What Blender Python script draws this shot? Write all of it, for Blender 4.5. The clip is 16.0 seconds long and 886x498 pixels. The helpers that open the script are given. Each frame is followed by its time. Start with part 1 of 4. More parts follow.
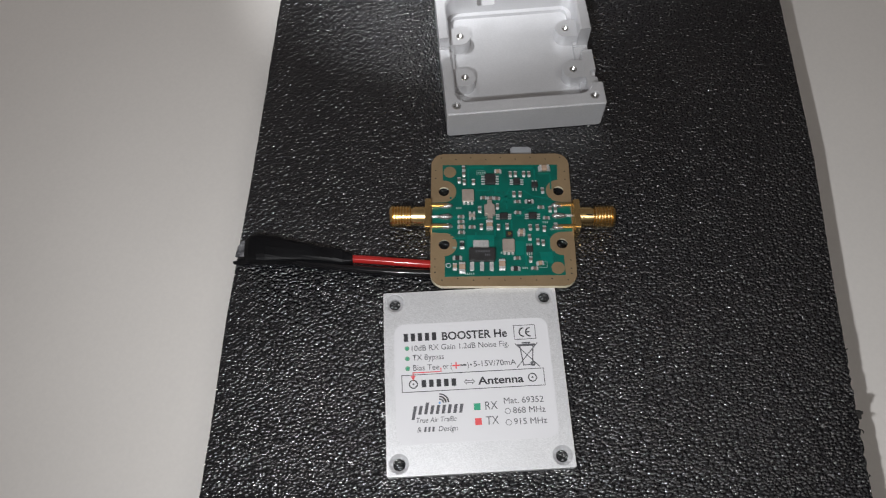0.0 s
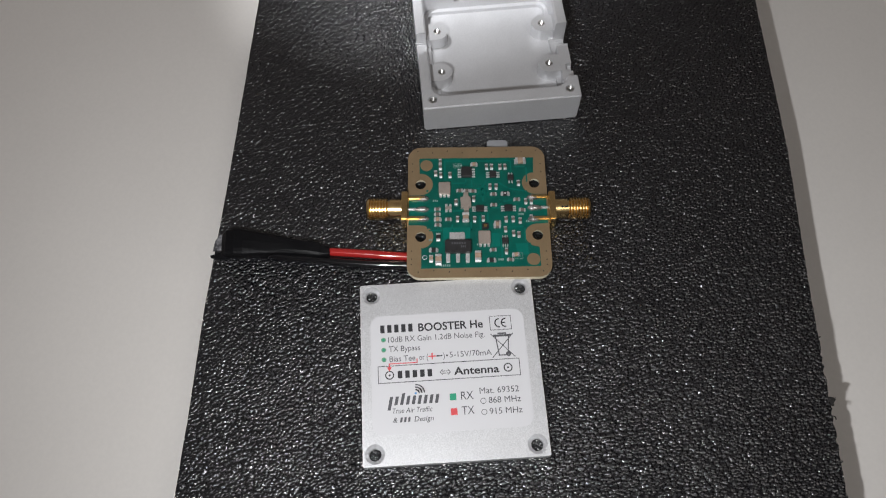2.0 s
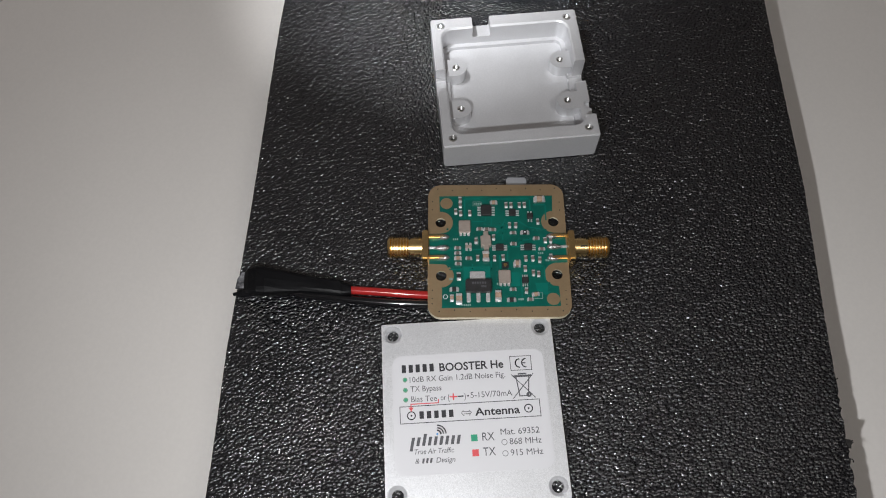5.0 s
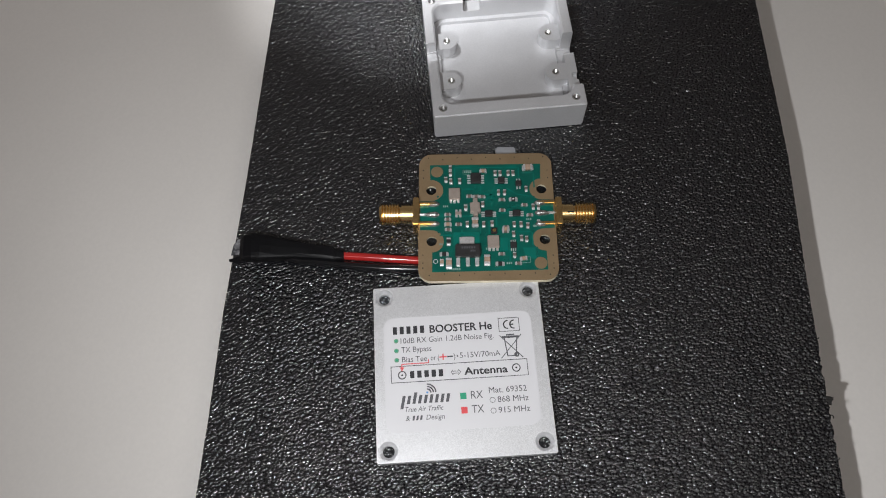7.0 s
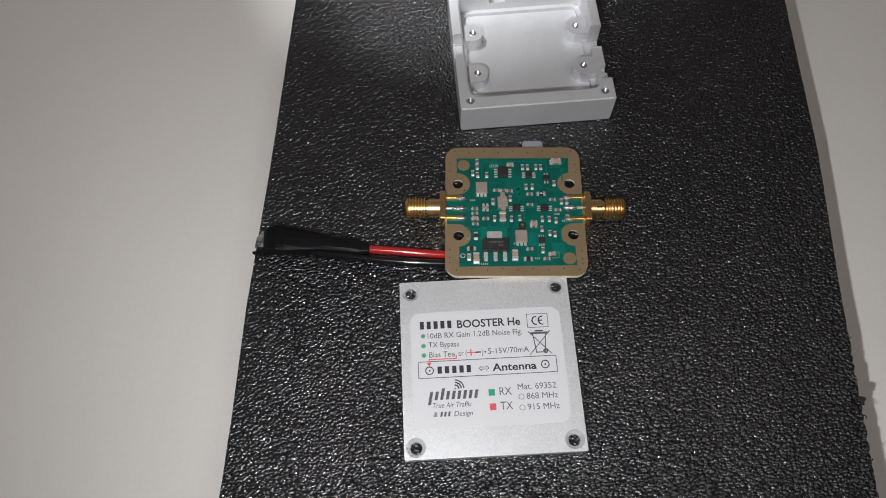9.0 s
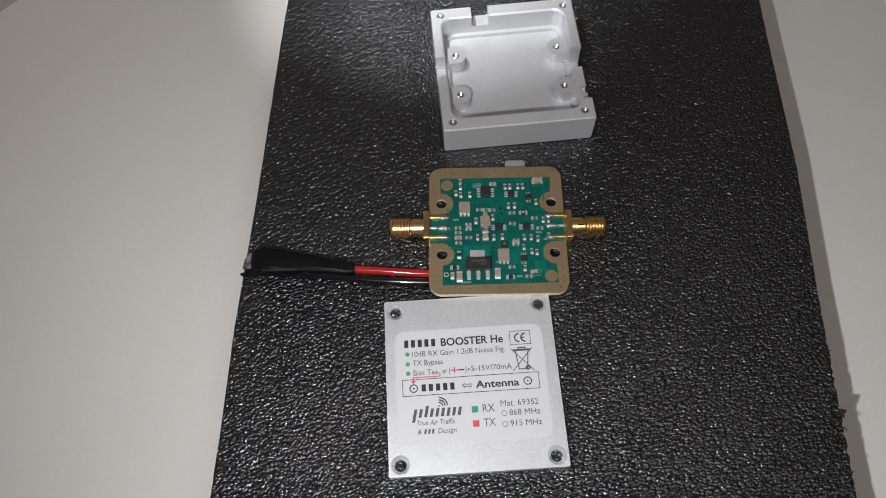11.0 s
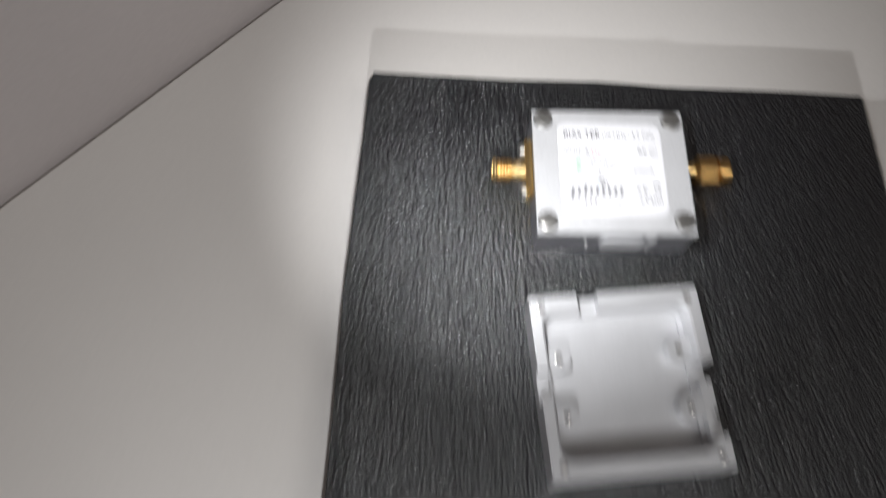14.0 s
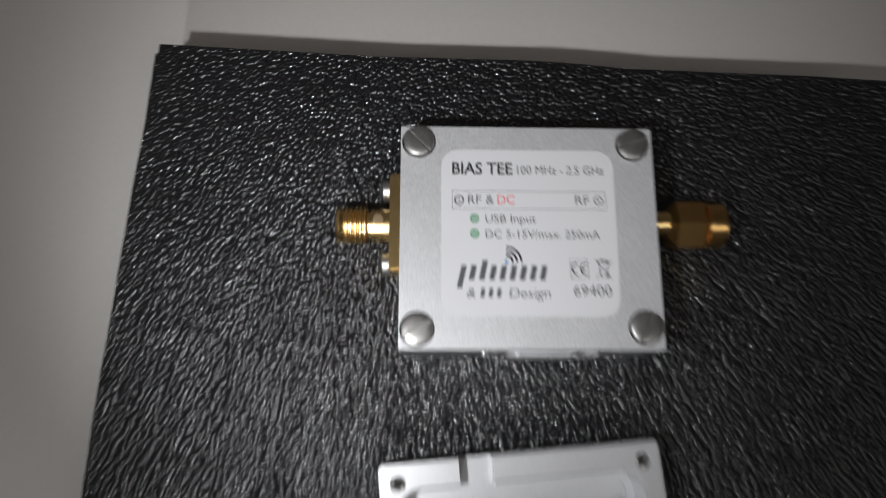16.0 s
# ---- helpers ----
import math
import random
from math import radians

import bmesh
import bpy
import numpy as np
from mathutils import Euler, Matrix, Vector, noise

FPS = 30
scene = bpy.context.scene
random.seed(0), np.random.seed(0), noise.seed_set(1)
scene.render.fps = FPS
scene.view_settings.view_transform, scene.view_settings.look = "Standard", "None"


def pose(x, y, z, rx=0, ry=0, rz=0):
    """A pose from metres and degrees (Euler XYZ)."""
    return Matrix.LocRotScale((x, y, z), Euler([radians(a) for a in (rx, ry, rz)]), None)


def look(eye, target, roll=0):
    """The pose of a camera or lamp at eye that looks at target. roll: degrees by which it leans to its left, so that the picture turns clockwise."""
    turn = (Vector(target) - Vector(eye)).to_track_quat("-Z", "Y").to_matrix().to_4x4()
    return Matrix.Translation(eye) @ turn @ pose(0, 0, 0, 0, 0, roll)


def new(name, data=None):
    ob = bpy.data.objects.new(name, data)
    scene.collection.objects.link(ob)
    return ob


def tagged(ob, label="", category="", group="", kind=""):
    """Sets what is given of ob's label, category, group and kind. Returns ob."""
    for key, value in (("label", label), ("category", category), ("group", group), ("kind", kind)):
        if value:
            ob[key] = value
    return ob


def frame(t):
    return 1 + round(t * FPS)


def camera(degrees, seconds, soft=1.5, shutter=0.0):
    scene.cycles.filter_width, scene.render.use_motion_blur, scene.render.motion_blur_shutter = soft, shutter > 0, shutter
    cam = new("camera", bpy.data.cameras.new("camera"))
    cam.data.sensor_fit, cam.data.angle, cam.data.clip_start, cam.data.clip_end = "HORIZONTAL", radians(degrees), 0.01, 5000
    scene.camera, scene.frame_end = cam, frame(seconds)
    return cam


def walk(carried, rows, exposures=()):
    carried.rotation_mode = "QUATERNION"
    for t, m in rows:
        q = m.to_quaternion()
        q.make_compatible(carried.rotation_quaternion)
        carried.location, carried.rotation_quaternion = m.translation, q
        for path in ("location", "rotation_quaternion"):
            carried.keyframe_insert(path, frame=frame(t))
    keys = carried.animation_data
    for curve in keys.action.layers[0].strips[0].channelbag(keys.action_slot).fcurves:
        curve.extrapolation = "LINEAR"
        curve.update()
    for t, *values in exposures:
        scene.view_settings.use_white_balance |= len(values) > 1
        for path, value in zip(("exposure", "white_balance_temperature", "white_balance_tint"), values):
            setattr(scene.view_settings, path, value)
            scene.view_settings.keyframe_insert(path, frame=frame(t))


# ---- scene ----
cam = camera(62.0, 16.0, soft=1.05, shutter=0.8)
# seconds, eye in millimetres, yaw, pitch and roll in degrees
ROWS = [
    (0.0, -7.32, -43.06, 170.81, -1.174, -65.793, -1.973),
    (0.5, -4.21, -45.61, 169.06, -0.897, -65.435, -2.657),
    (1.0, -5.90, -47.84, 169.16, -1.243, -65.544, -2.387),
    (1.5, -6.19, -48.85, 167.94, -1.548, -65.742, -1.843),
    (2.0, -2.80, -46.61, 170.45, -2.087, -65.438, -1.581),
    (2.5, -2.96, -46.60, 173.00, -2.200, -64.900, -1.566),
    (3.0, -3.80, -43.83, 173.80, -3.762, -65.089, -0.190),
    (3.5, -9.40, -39.52, 175.18, -4.413, -64.183, 0.770),
    (3.7, -9.00, -35.15, 175.14, -3.460, -65.452, -0.193),
    (5.8, -7.03, -41.19, 176.93, -1.749, -65.641, -1.530),
    (6.0, -7.11, -42.26, 176.23, -2.277, -65.781, -1.325),
    (6.5, -5.21, -45.93, 176.93, -0.953, -65.646, -2.674),
    (7.0, -3.88, -47.54, 177.09, -0.945, -65.659, -2.670),
    (7.5, -3.51, -49.58, 176.25, -1.917, -65.591, -1.368),
    (8.0, -2.31, -50.55, 176.50, -1.084, -65.428, -2.231),
    (8.5, -7.97, -48.07, 176.81, -2.239, -65.824, -0.908),
    (9.0, -11.62, -46.75, 174.44, -1.515, -65.876, -1.539),
    (11.3, -5.36, -47.43, 179.58, -0.401, -64.652, -3.391),
    (11.5, -7.19, -47.29, 182.35, -0.912, -65.252, -2.432),
    (12.0, -9.47, -47.48, 180.68, -0.453, -64.778, -2.893),
    (12.5, -12.77, -43.92, 178.63, -1.923, -64.703, -1.696),
    (13.0, -11.95, -35.96, 174.65, 1.086, -65.805, -4.652),
    (13.5, -21.16, -40.71, 174.60, -0.084, -64.954, -3.179),
    (13.6, -30.59, -37.79, 175.04, -4.232, -63.556, 1.794),
    (13.7, -36.76, -21.06, 178.42, -6.781, -62.723, 3.776),
    (13.8, -35.76, 15.15, 188.09, -6.981, -66.874, 4.322),
    (13.9, -34.33, 34.53, 185.52, -6.401, -66.646, 3.640),
    (14.0, -31.88, 52.83, 180.82, -5.956, -67.071, 3.128),
    (14.1, -30.68, 70.42, 172.89, -7.787, -68.611, 4.481),
    (14.3, -18.18, 96.16, 154.01, -8.950, -71.826, 5.918),
    (14.5, -9.95, 113.48, 136.47, -11.592, -73.170, 8.493),
    (14.7, -5.08, 125.58, 123.50, -11.119, -75.833, 8.648),
    (15.0, -0.31, 131.35, 115.03, -9.502, -77.980, 7.186),
    (15.3, 0.07, 131.70, 112.39, -11.266, -77.469, 8.892),
    (15.5, 2.19, 131.19, 112.87, -8.005, -78.354, 5.222),
    (15.7, 1.04, 126.45, 112.63, -11.887, -76.797, 9.099),
    (15.8, 1.99, 123.21, 115.61, -10.701, -76.627, 7.969),
    (15.9, 2.25, 120.84, 118.36, -10.905, -76.684, 7.962),
    (16.0, 2.00, 115.33, 123.04, -10.938, -76.010, 7.791),
]
MM = 0.001
walk(cam, [(t, pose(x * MM, y * MM, z * MM, 90 + pitch, 0, yaw) @ pose(0, 0, 0, 0, 0, roll)) for t, x, y, z, yaw, pitch, roll in ROWS],
     exposures=((0.0, 0.0), (13.5, 0.0), (13.85, 0.15), (14.1, -0.15), (14.4, -0.3), (14.7, -0.8), (15.0, -1.05), (15.5, -1.1), (16.0, -1.1)))

# ---- light: two fixed white spots stand in for one lamp moving with the camera; a ceiling lamp of the room ----
# second row: an added spot over the closed box; both burn throughout
for energy, spread, blend, place, aim in ((1.35, 140, 1.0, (-0.039, -0.074, 0.172), (0.038, 0.062, 0.0)),
                                          (1.15, 71, 1.0, (-0.032, 0.103, 0.119), (0.005, 0.157, 0.0))):
    torch_stand_in = bpy.data.lights.new("torch_stand_in", "SPOT")
    torch_stand_in.energy, torch_stand_in.shadow_soft_size, torch_stand_in.color = energy, 0.0025, (0.965, 0.98, 1.0)
    torch_stand_in.spot_size, torch_stand_in.spot_blend = radians(spread), blend
    new("torch_stand_in", torch_stand_in).matrix_world = look(place, aim)
ceiling_lamp = bpy.data.lights.new("ceiling_lamp", "AREA")
ceiling_lamp.shape, ceiling_lamp.size, ceiling_lamp.size_y = "RECTANGLE", 0.7, 0.7
ceiling_lamp.energy, ceiling_lamp.color = 7.5, (1.0, 0.965, 0.925)
new("ceiling_lamp", ceiling_lamp).matrix_world = look((0.50, -0.65, 1.64), (0.1, 0.0, 0.0))
world = bpy.data.worlds.new("room_air")
world.use_nodes = True
world.node_tree.nodes["Background"].inputs[0].default_value = (1.0, 0.97, 0.94, 1)
world.node_tree.nodes["Background"].inputs[1].default_value = 0.01
scene.world = world


# ---- materials ----
def material(name, colour, rough=0.5, metal=0.0, spread=0.0, spread_scale=60.0, grain=0.0, grain_scale=3000.0, bump=0.0,
             rough_spread=0.0, coat=0.0, tint=None, spec=0.5):
    """A surface with a broad and a fine variation of colour, gloss and relief; scales per metre, relief in metres."""
    m = bpy.data.materials.new(name)
    m.use_nodes = True
    nt = m.node_tree
    bsdf = nt.nodes["Principled BSDF"]
    bsdf.inputs["Roughness"].default_value = rough
    bsdf.inputs["Metallic"].default_value = metal
    bsdf.inputs["Specular IOR Level"].default_value = spec
    bsdf.inputs["Coat Weight"].default_value = coat
    where = nt.nodes.new("ShaderNodeTexCoord").outputs["Object"]

    def noise_at(scale, detail=4.0):
        n = nt.nodes.new("ShaderNodeTexNoise")
        n.inputs["Scale"].default_value, n.inputs["Detail"].default_value = scale, detail
        nt.links.new(where, n.inputs["Vector"])
        return n.outputs["Fac"]

    broad, fine = noise_at(spread_scale), noise_at(grain_scale, 2.0)
    mix = nt.nodes.new("ShaderNodeMix")
    mix.data_type = "RGBA"
    other = tint or tuple(c * (1 - spread) for c in colour)
    mix.inputs[6].default_value, mix.inputs[7].default_value = (*colour, 1), (*other, 1)
    ramp = nt.nodes.new("ShaderNodeMapRange")
    ramp.inputs[1].default_value, ramp.inputs[2].default_value = 0.35, 0.65
    nt.links.new(broad, ramp.inputs[0])
    nt.links.new(ramp.outputs[0], mix.inputs[0])
    out = mix.outputs[2]
    if grain:
        mul = nt.nodes.new("ShaderNodeMix")
        mul.data_type, mul.blend_type = "RGBA", "MULTIPLY"
        mul.inputs[0].default_value = 1.0
        tone = nt.nodes.new("ShaderNodeMapRange")
        tone.inputs[1].default_value, tone.inputs[2].default_value = 0.3, 0.7
        tone.inputs[3].default_value, tone.inputs[4].default_value = 1 - grain, 1.0
        nt.links.new(fine, tone.inputs[0])
        nt.links.new(out, mul.inputs[6])
        nt.links.new(tone.outputs[0], mul.inputs[7])
        out = mul.outputs[2]
    nt.links.new(out, bsdf.inputs["Base Color"])
    if rough_spread:
        r = nt.nodes.new("ShaderNodeMapRange")
        r.inputs[1].default_value, r.inputs[2].default_value = 0.3, 0.7
        r.inputs[3].default_value, r.inputs[4].default_value = rough - rough_spread, rough + rough_spread
        nt.links.new(fine, r.inputs[0])
        nt.links.new(r.outputs[0], bsdf.inputs["Roughness"])
    if bump:
        b = nt.nodes.new("ShaderNodeBump")
        b.inputs["Strength"].default_value, b.inputs["Distance"].default_value = 1.0, bump
        nt.links.new(fine, b.inputs["Height"])
        nt.links.new(b.outputs[0], bsdf.inputs["Normal"])
    return m


def pebbled(name, colour, rough):
    """Black pebble-grained leatherette: uneven rounded beads of about a millimetre with creases between them."""
    m = bpy.data.materials.new(name)
    m.use_nodes = True
    nt = m.node_tree
    bsdf = nt.nodes["Principled BSDF"]
    bsdf.inputs["Specular IOR Level"].default_value = 0.85
    where = nt.nodes.new("ShaderNodeTexCoord").outputs["Object"]
    wobble = nt.nodes.new("ShaderNodeTexNoise")
    wobble.inputs["Scale"].default_value, wobble.inputs["Detail"].default_value = 700.0, 3.0
    nt.links.new(where, wobble.inputs["Vector"])
    shift = nt.nodes.new("ShaderNodeVectorMath")
    shift.operation = "MULTIPLY_ADD"
    shift.inputs[1].default_value = (0.00034, 0.00034, 0.0)
    nt.links.new(wobble.outputs["Color"], shift.inputs[0])
    nt.links.new(where, shift.inputs[2])
    cells = nt.nodes.new("ShaderNodeTexVoronoi")
    cells.feature = "F1"
    cells.inputs["Scale"].default_value = 1380.0
    stretch = nt.nodes.new("ShaderNodeVectorMath")
    stretch.operation = "MULTIPLY"
    stretch.inputs[1].default_value = (0.86, 1.08, 1.0)
    nt.links.new(shift.outputs[0], stretch.inputs[0])
    nt.links.new(stretch.outputs[0], cells.inputs["Vector"])
    fine = nt.nodes.new("ShaderNodeTexNoise")
    fine.inputs["Scale"].default_value, fine.inputs["Detail"].default_value = 4500.0, 2.0
    nt.links.new(where, fine.inputs["Vector"])
    dome = nt.nodes.new("ShaderNodeMath")
    dome.operation = "POWER"
    dome.inputs[1].default_value = 2.0
    nt.links.new(cells.outputs["Distance"], dome.inputs[0])
    steep = nt.nodes.new("ShaderNodeMapRange")
    steep.inputs[3].default_value, steep.inputs[4].default_value = 0.6, 1.45
    nt.links.new(cells.outputs["Color"], steep.inputs[0])
    bead = nt.nodes.new("ShaderNodeMath")
    bead.operation = "MULTIPLY"
    nt.links.new(dome.outputs[0], bead.inputs[0])
    nt.links.new(steep.outputs[0], bead.inputs[1])
    rough_skin = nt.nodes.new("ShaderNodeMath")
    rough_skin.operation = "MULTIPLY"
    rough_skin.inputs[1].default_value = 0.09
    nt.links.new(fine.outputs["Fac"], rough_skin.inputs[0])
    height = nt.nodes.new("ShaderNodeMath")
    height.operation = "MULTIPLY_ADD"
    height.inputs[1].default_value = -0.8
    clumps = nt.nodes.new("ShaderNodeTexVoronoi")
    clumps.feature = "F1"
    clumps.inputs["Scale"].default_value = 860.0
    nt.links.new(stretch.outputs[0], clumps.inputs["Vector"])
    swell = nt.nodes.new("ShaderNodeMath")
    swell.operation = "POWER"
    swell.inputs[1].default_value = 2.0
    nt.links.new(clumps.outputs["Distance"], swell.inputs[0])
    both = nt.nodes.new("ShaderNodeMath")
    both.operation = "MULTIPLY_ADD"
    both.inputs[1].default_value = 0.45
    nt.links.new(swell.outputs[0], both.inputs[0])
    nt.links.new(bead.outputs[0], both.inputs[2])
    nt.links.new(both.outputs[0], height.inputs[0])
    nt.links.new(rough_skin.outputs[0], height.inputs[2])
    b = nt.nodes.new("ShaderNodeBump")
    b.inputs["Strength"].default_value, b.inputs["Distance"].default_value = 1.0, 0.0004
    nt.links.new(height.outputs[0], b.inputs["Height"])
    nt.links.new(b.outputs[0], bsdf.inputs["Normal"])
    broad = nt.nodes.new("ShaderNodeTexNoise")
    broad.inputs["Scale"].default_value = 45.0
    nt.links.new(where, broad.inputs["Vector"])
    tone = nt.nodes.new("ShaderNodeMix")
    tone.data_type = "RGBA"
    tone.inputs[6].default_value, tone.inputs[7].default_value = (*colour, 1), (*(c * 1.2 for c in colour), 1)
    nt.links.new(broad.outputs["Fac"], tone.inputs[0])
    nt.links.new(tone.outputs[2], bsdf.inputs["Base Color"])
    gloss = nt.nodes.new("ShaderNodeMapRange")
    gloss.inputs[1].default_value, gloss.inputs[2].default_value = 0.3, 0.7
    gloss.inputs[3].default_value, gloss.inputs[4].default_value = rough - 0.015, rough + 0.025
    nt.links.new(broad.outputs["Fac"], gloss.inputs[0])
    nt.links.new(gloss.outputs[0], bsdf.inputs["Roughness"])
    return m


TABLE_WHITE = material("white_laminate", (0.74, 0.71, 0.68), 0.5, spread=0.05, spread_scale=9, grain=0.03, grain_scale=900, bump=0.00002)
WALL_PAINT = material("wall_paint", (0.56, 0.51, 0.50), 0.8, spread=0.06, spread_scale=6, grain=0.05, grain_scale=700, bump=0.0001)
CEILING_PAINT = material("ceiling_paint", (0.8, 0.79, 0.77), 0.85, spread=0.04, spread_scale=3)
FLOOR_WOOD = material("floor_wood", (0.30, 0.22, 0.15), 0.5, spread=0.3, spread_scale=8, grain=0.2, grain_scale=200)
LEATHERETTE = pebbled("black_leatherette", (0.006, 0.0063, 0.0078), 0.20)
FRAY = material("black_fray", (0.02, 0.018, 0.017), 0.8, spread=0.3)
BLASTED = material("blasted_aluminium", (0.77, 0.77, 0.785), 0.5, 0.5, spread=0.05, spread_scale=120, grain=0.3, grain_scale=5200, bump=0.00003, rough_spread=0.08)
MILLED = material("milled_aluminium", (0.62, 0.62, 0.635), 0.40, 0.4, spread=0.06, spread_scale=90, grain=0.08, grain_scale=2600, bump=0.000012, rough_spread=0.06)
ANODISED = material("grey_aluminium", (0.30, 0.30, 0.32), 0.45, 0.7, spread=0.08, spread_scale=90, grain=0.12, grain_scale=2800, bump=0.00002)
STEEL = material("screw_steel", (0.50, 0.49, 0.47), 0.36, 0.92, spread=0.2, spread_scale=500, grain=0.1)
SOLDER = material("solder", (0.72, 0.72, 0.70), 0.24, 0.85, spread=0.55, spread_scale=1400, grain=0.3, grain_scale=4000, bump=0.00012)
THREAD = material("cut_thread", (0.85, 0.84, 0.82), 0.2, 0.9, spread=0.1, spread_scale=500)
PRINT_PALE = material("print_pale", (0.24, 0.36, 0.32), 0.5, spread=0.15, spread_scale=900)
LABEL_WHITE = material("label_white", (0.65, 0.645, 0.665), 0.45, spread=0.02, spread_scale=80)
INK = material("ink_black", (0.03, 0.03, 0.035), 0.5, spread=0.2, spread_scale=900)
INK_GREY = material("ink_grey", (0.095, 0.095, 0.105), 0.5, spread=0.2, spread_scale=900)
INK_RED = material("ink_red", (0.72, 0.09, 0.10), 0.5, spread=0.1, spread_scale=900)
INK_GREEN = material("ink_green", (0.03, 0.33, 0.19), 0.5, spread=0.1, spread_scale=900)
INK_PALE_GREEN = material("ink_pale_green", (0.16, 0.36, 0.22), 0.5, spread=0.2, spread_scale=1500)
INK_BLUE = material("ink_blue", (0.12, 0.32, 0.62), 0.5, spread=0.1, spread_scale=900)
GOLD = material("gold_plate", (0.95, 0.69, 0.32), 0.26, 1.0, spread=0.12, spread_scale=300, grain=0.03, grain_scale=2500, rough_spread=0.015)
# deeper and more orange than GOLD
PLUG_GOLD = material("deep_gold_plate", (0.80, 0.50, 0.19), 0.27, 1.0, spread=0.15, spread_scale=120)
PCB_GOLD = material("board_gold", (0.37, 0.265, 0.155), 0.40, 0.5, spread=0.12, spread_scale=180, grain=0.08, grain_scale=2500)
PCB_EDGE = material("board_edge", (0.78, 0.70, 0.52), 0.6, spread=0.2, spread_scale=300)
MASK_GREEN = material("solder_mask_green", (0.0, 0.078, 0.060), 0.30, spread=0.35, spread_scale=170, tint=(0.0, 0.115, 0.085), coat=0.1, grain=0.08)
TRACE_GREEN = material("trace_green", (0.0, 0.15, 0.115), 0.3, spread=0.15, spread_scale=300, coat=0.1)
CHIP_BLACK = material("chip_black", (0.028, 0.027, 0.028), 0.5, spread=0.3, spread_scale=700, grain=0.2)
TIN = material("tin", (0.86, 0.86, 0.86), 0.30, 0.6, spread=0.2, spread_scale=900, grain=0.15)
CERAMIC_TAN = material("ceramic_tan", (0.42, 0.30, 0.22), 0.45, spread=0.25, spread_scale=800)
CERAMIC_GREY = material("ceramic_grey", (0.19, 0.155, 0.135), 0.45, spread=0.3, spread_scale=900)
CAN_LID = material("can_lid", (0.47, 0.40, 0.35), 0.38, 0.4, spread=0.12, spread_scale=500, grain=0.1)
PTFE = material("ptfe", (0.75, 0.74, 0.70), 0.5, spread=0.1)
# near-black that paints the shade inside holes which are not cut
HOLE_DARK = material("hole_dark", (0.02, 0.02, 0.02), 0.7, spread=0.3)
RED_WIRE = material("red_insulation", (0.38, 0.02, 0.018), 0.14, spread=0.12, spread_scale=300, coat=0.3)
BLACK_WIRE = material("black_insulation", (0.006, 0.006, 0.007), 0.12, spread=0.2, spread_scale=300, coat=0.3)
TAPE = material("black_tape", (0.004, 0.004, 0.005), 0.5, spec=0.2, spread=0.3, spread_scale=200, grain=0.2, grain_scale=900, bump=0.00006)
# pale mottled grey paints the sheen on the black tape
TAPE_PAINTED_SHINE = material("tape_painted_shine", (0.5, 0.5, 0.52), 0.22, spread=0.5, spread_scale=400, tint=(0.05, 0.05, 0.055), coat=0.4)
CLEAR_TAB = material("milky_plastic", (0.27, 0.275, 0.29), 0.35, spread=0.1, spread_scale=300, coat=0.2)


# ---- mesh helpers; all lengths in millimetres ----
def finish(bm, name, mats, smooth=False):
    bmesh.ops.scale(bm, vec=(MM, MM, MM), verts=bm.verts)
    bmesh.ops.recalc_face_normals(bm, faces=bm.faces)
    me = bpy.data.meshes.new(name)
    bm.to_mesh(me)
    bm.free()
    for m in mats if isinstance(mats, (list, tuple)) else [mats]:
        me.materials.append(m)
    if smooth:
        me.polygons.foreach_set("use_smooth", [True] * len(me.polygons))
        me.set_sharp_from_angle(angle=radians(38))
    return me


def thing(name, x, y, z, turn, label, category, group="", kind=""):
    ob = new(name)
    ob.empty_display_size = 0.005
    ob.matrix_basis = pose(x * MM, y * MM, z * MM, 0, 0, turn)
    return tagged(ob, label, category, group, kind)


def part(name, bm, mats, parent, label="", smooth=False):
    ob = new(name, finish(bm, name, mats, smooth))
    ob.parent = parent
    return tagged(ob, label)


def shared(name, me, parent, x, y, z=0.0, turn=0.0):
    ob = new(name, me)
    ob.parent = parent
    ob.matrix_basis = pose(x * MM, y * MM, z * MM, 0, 0, turn)
    return ob


def soften(bm, width, angle=30, segments=2):
    edges = [e for e in bm.edges if len(e.link_faces) == 2 and e.calc_face_angle(0) > radians(angle)]
    if width > 0:
        bmesh.ops.bevel(bm, geom=edges, offset=width, segments=segments, affect="EDGES", clamp_overlap=True)
    return bm


def block(x0, x1, y0, y1, z0, z1, bevel=0.0, segments=2, into=None):
    bm = bmesh.new()
    bmesh.ops.create_cube(bm, size=1)
    for v in bm.verts:
        v.co = Vector((x0 + (v.co.x + 0.5) * (x1 - x0), y0 + (v.co.y + 0.5) * (y1 - y0), z0 + (v.co.z + 0.5) * (z1 - z0)))
    soften(bm, bevel, 30, segments)
    return join(into, bm) if into else bm


def join(a, b, index=0):
    """Adds the mesh b to a, with the material index given."""
    at = {v: a.verts.new(v.co) for v in b.verts}
    for f in b.faces:
        g = a.faces.new([at[v] for v in f.verts])
        g.material_index = index
    b.free()
    return a


def rounded(w, h, r, n=6, cx=0.0, cy=0.0):
    out = []
    for sx, sy, a0 in ((1, 1, 0), (-1, 1, 90), (-1, -1, 180), (1, -1, 270)):
        for k in range(n + 1):
            a = radians(a0 + 90 * k / n)
            out.append((cx + sx * (w / 2 - r) + r * math.cos(a), cy + sy * (h / 2 - r) + r * math.sin(a)))
    return out


def circle(x, y, r, n=24):
    return [(x + r * math.cos(2 * math.pi * k / n), y + r * math.sin(2 * math.pi * k / n)) for k in range(n)]


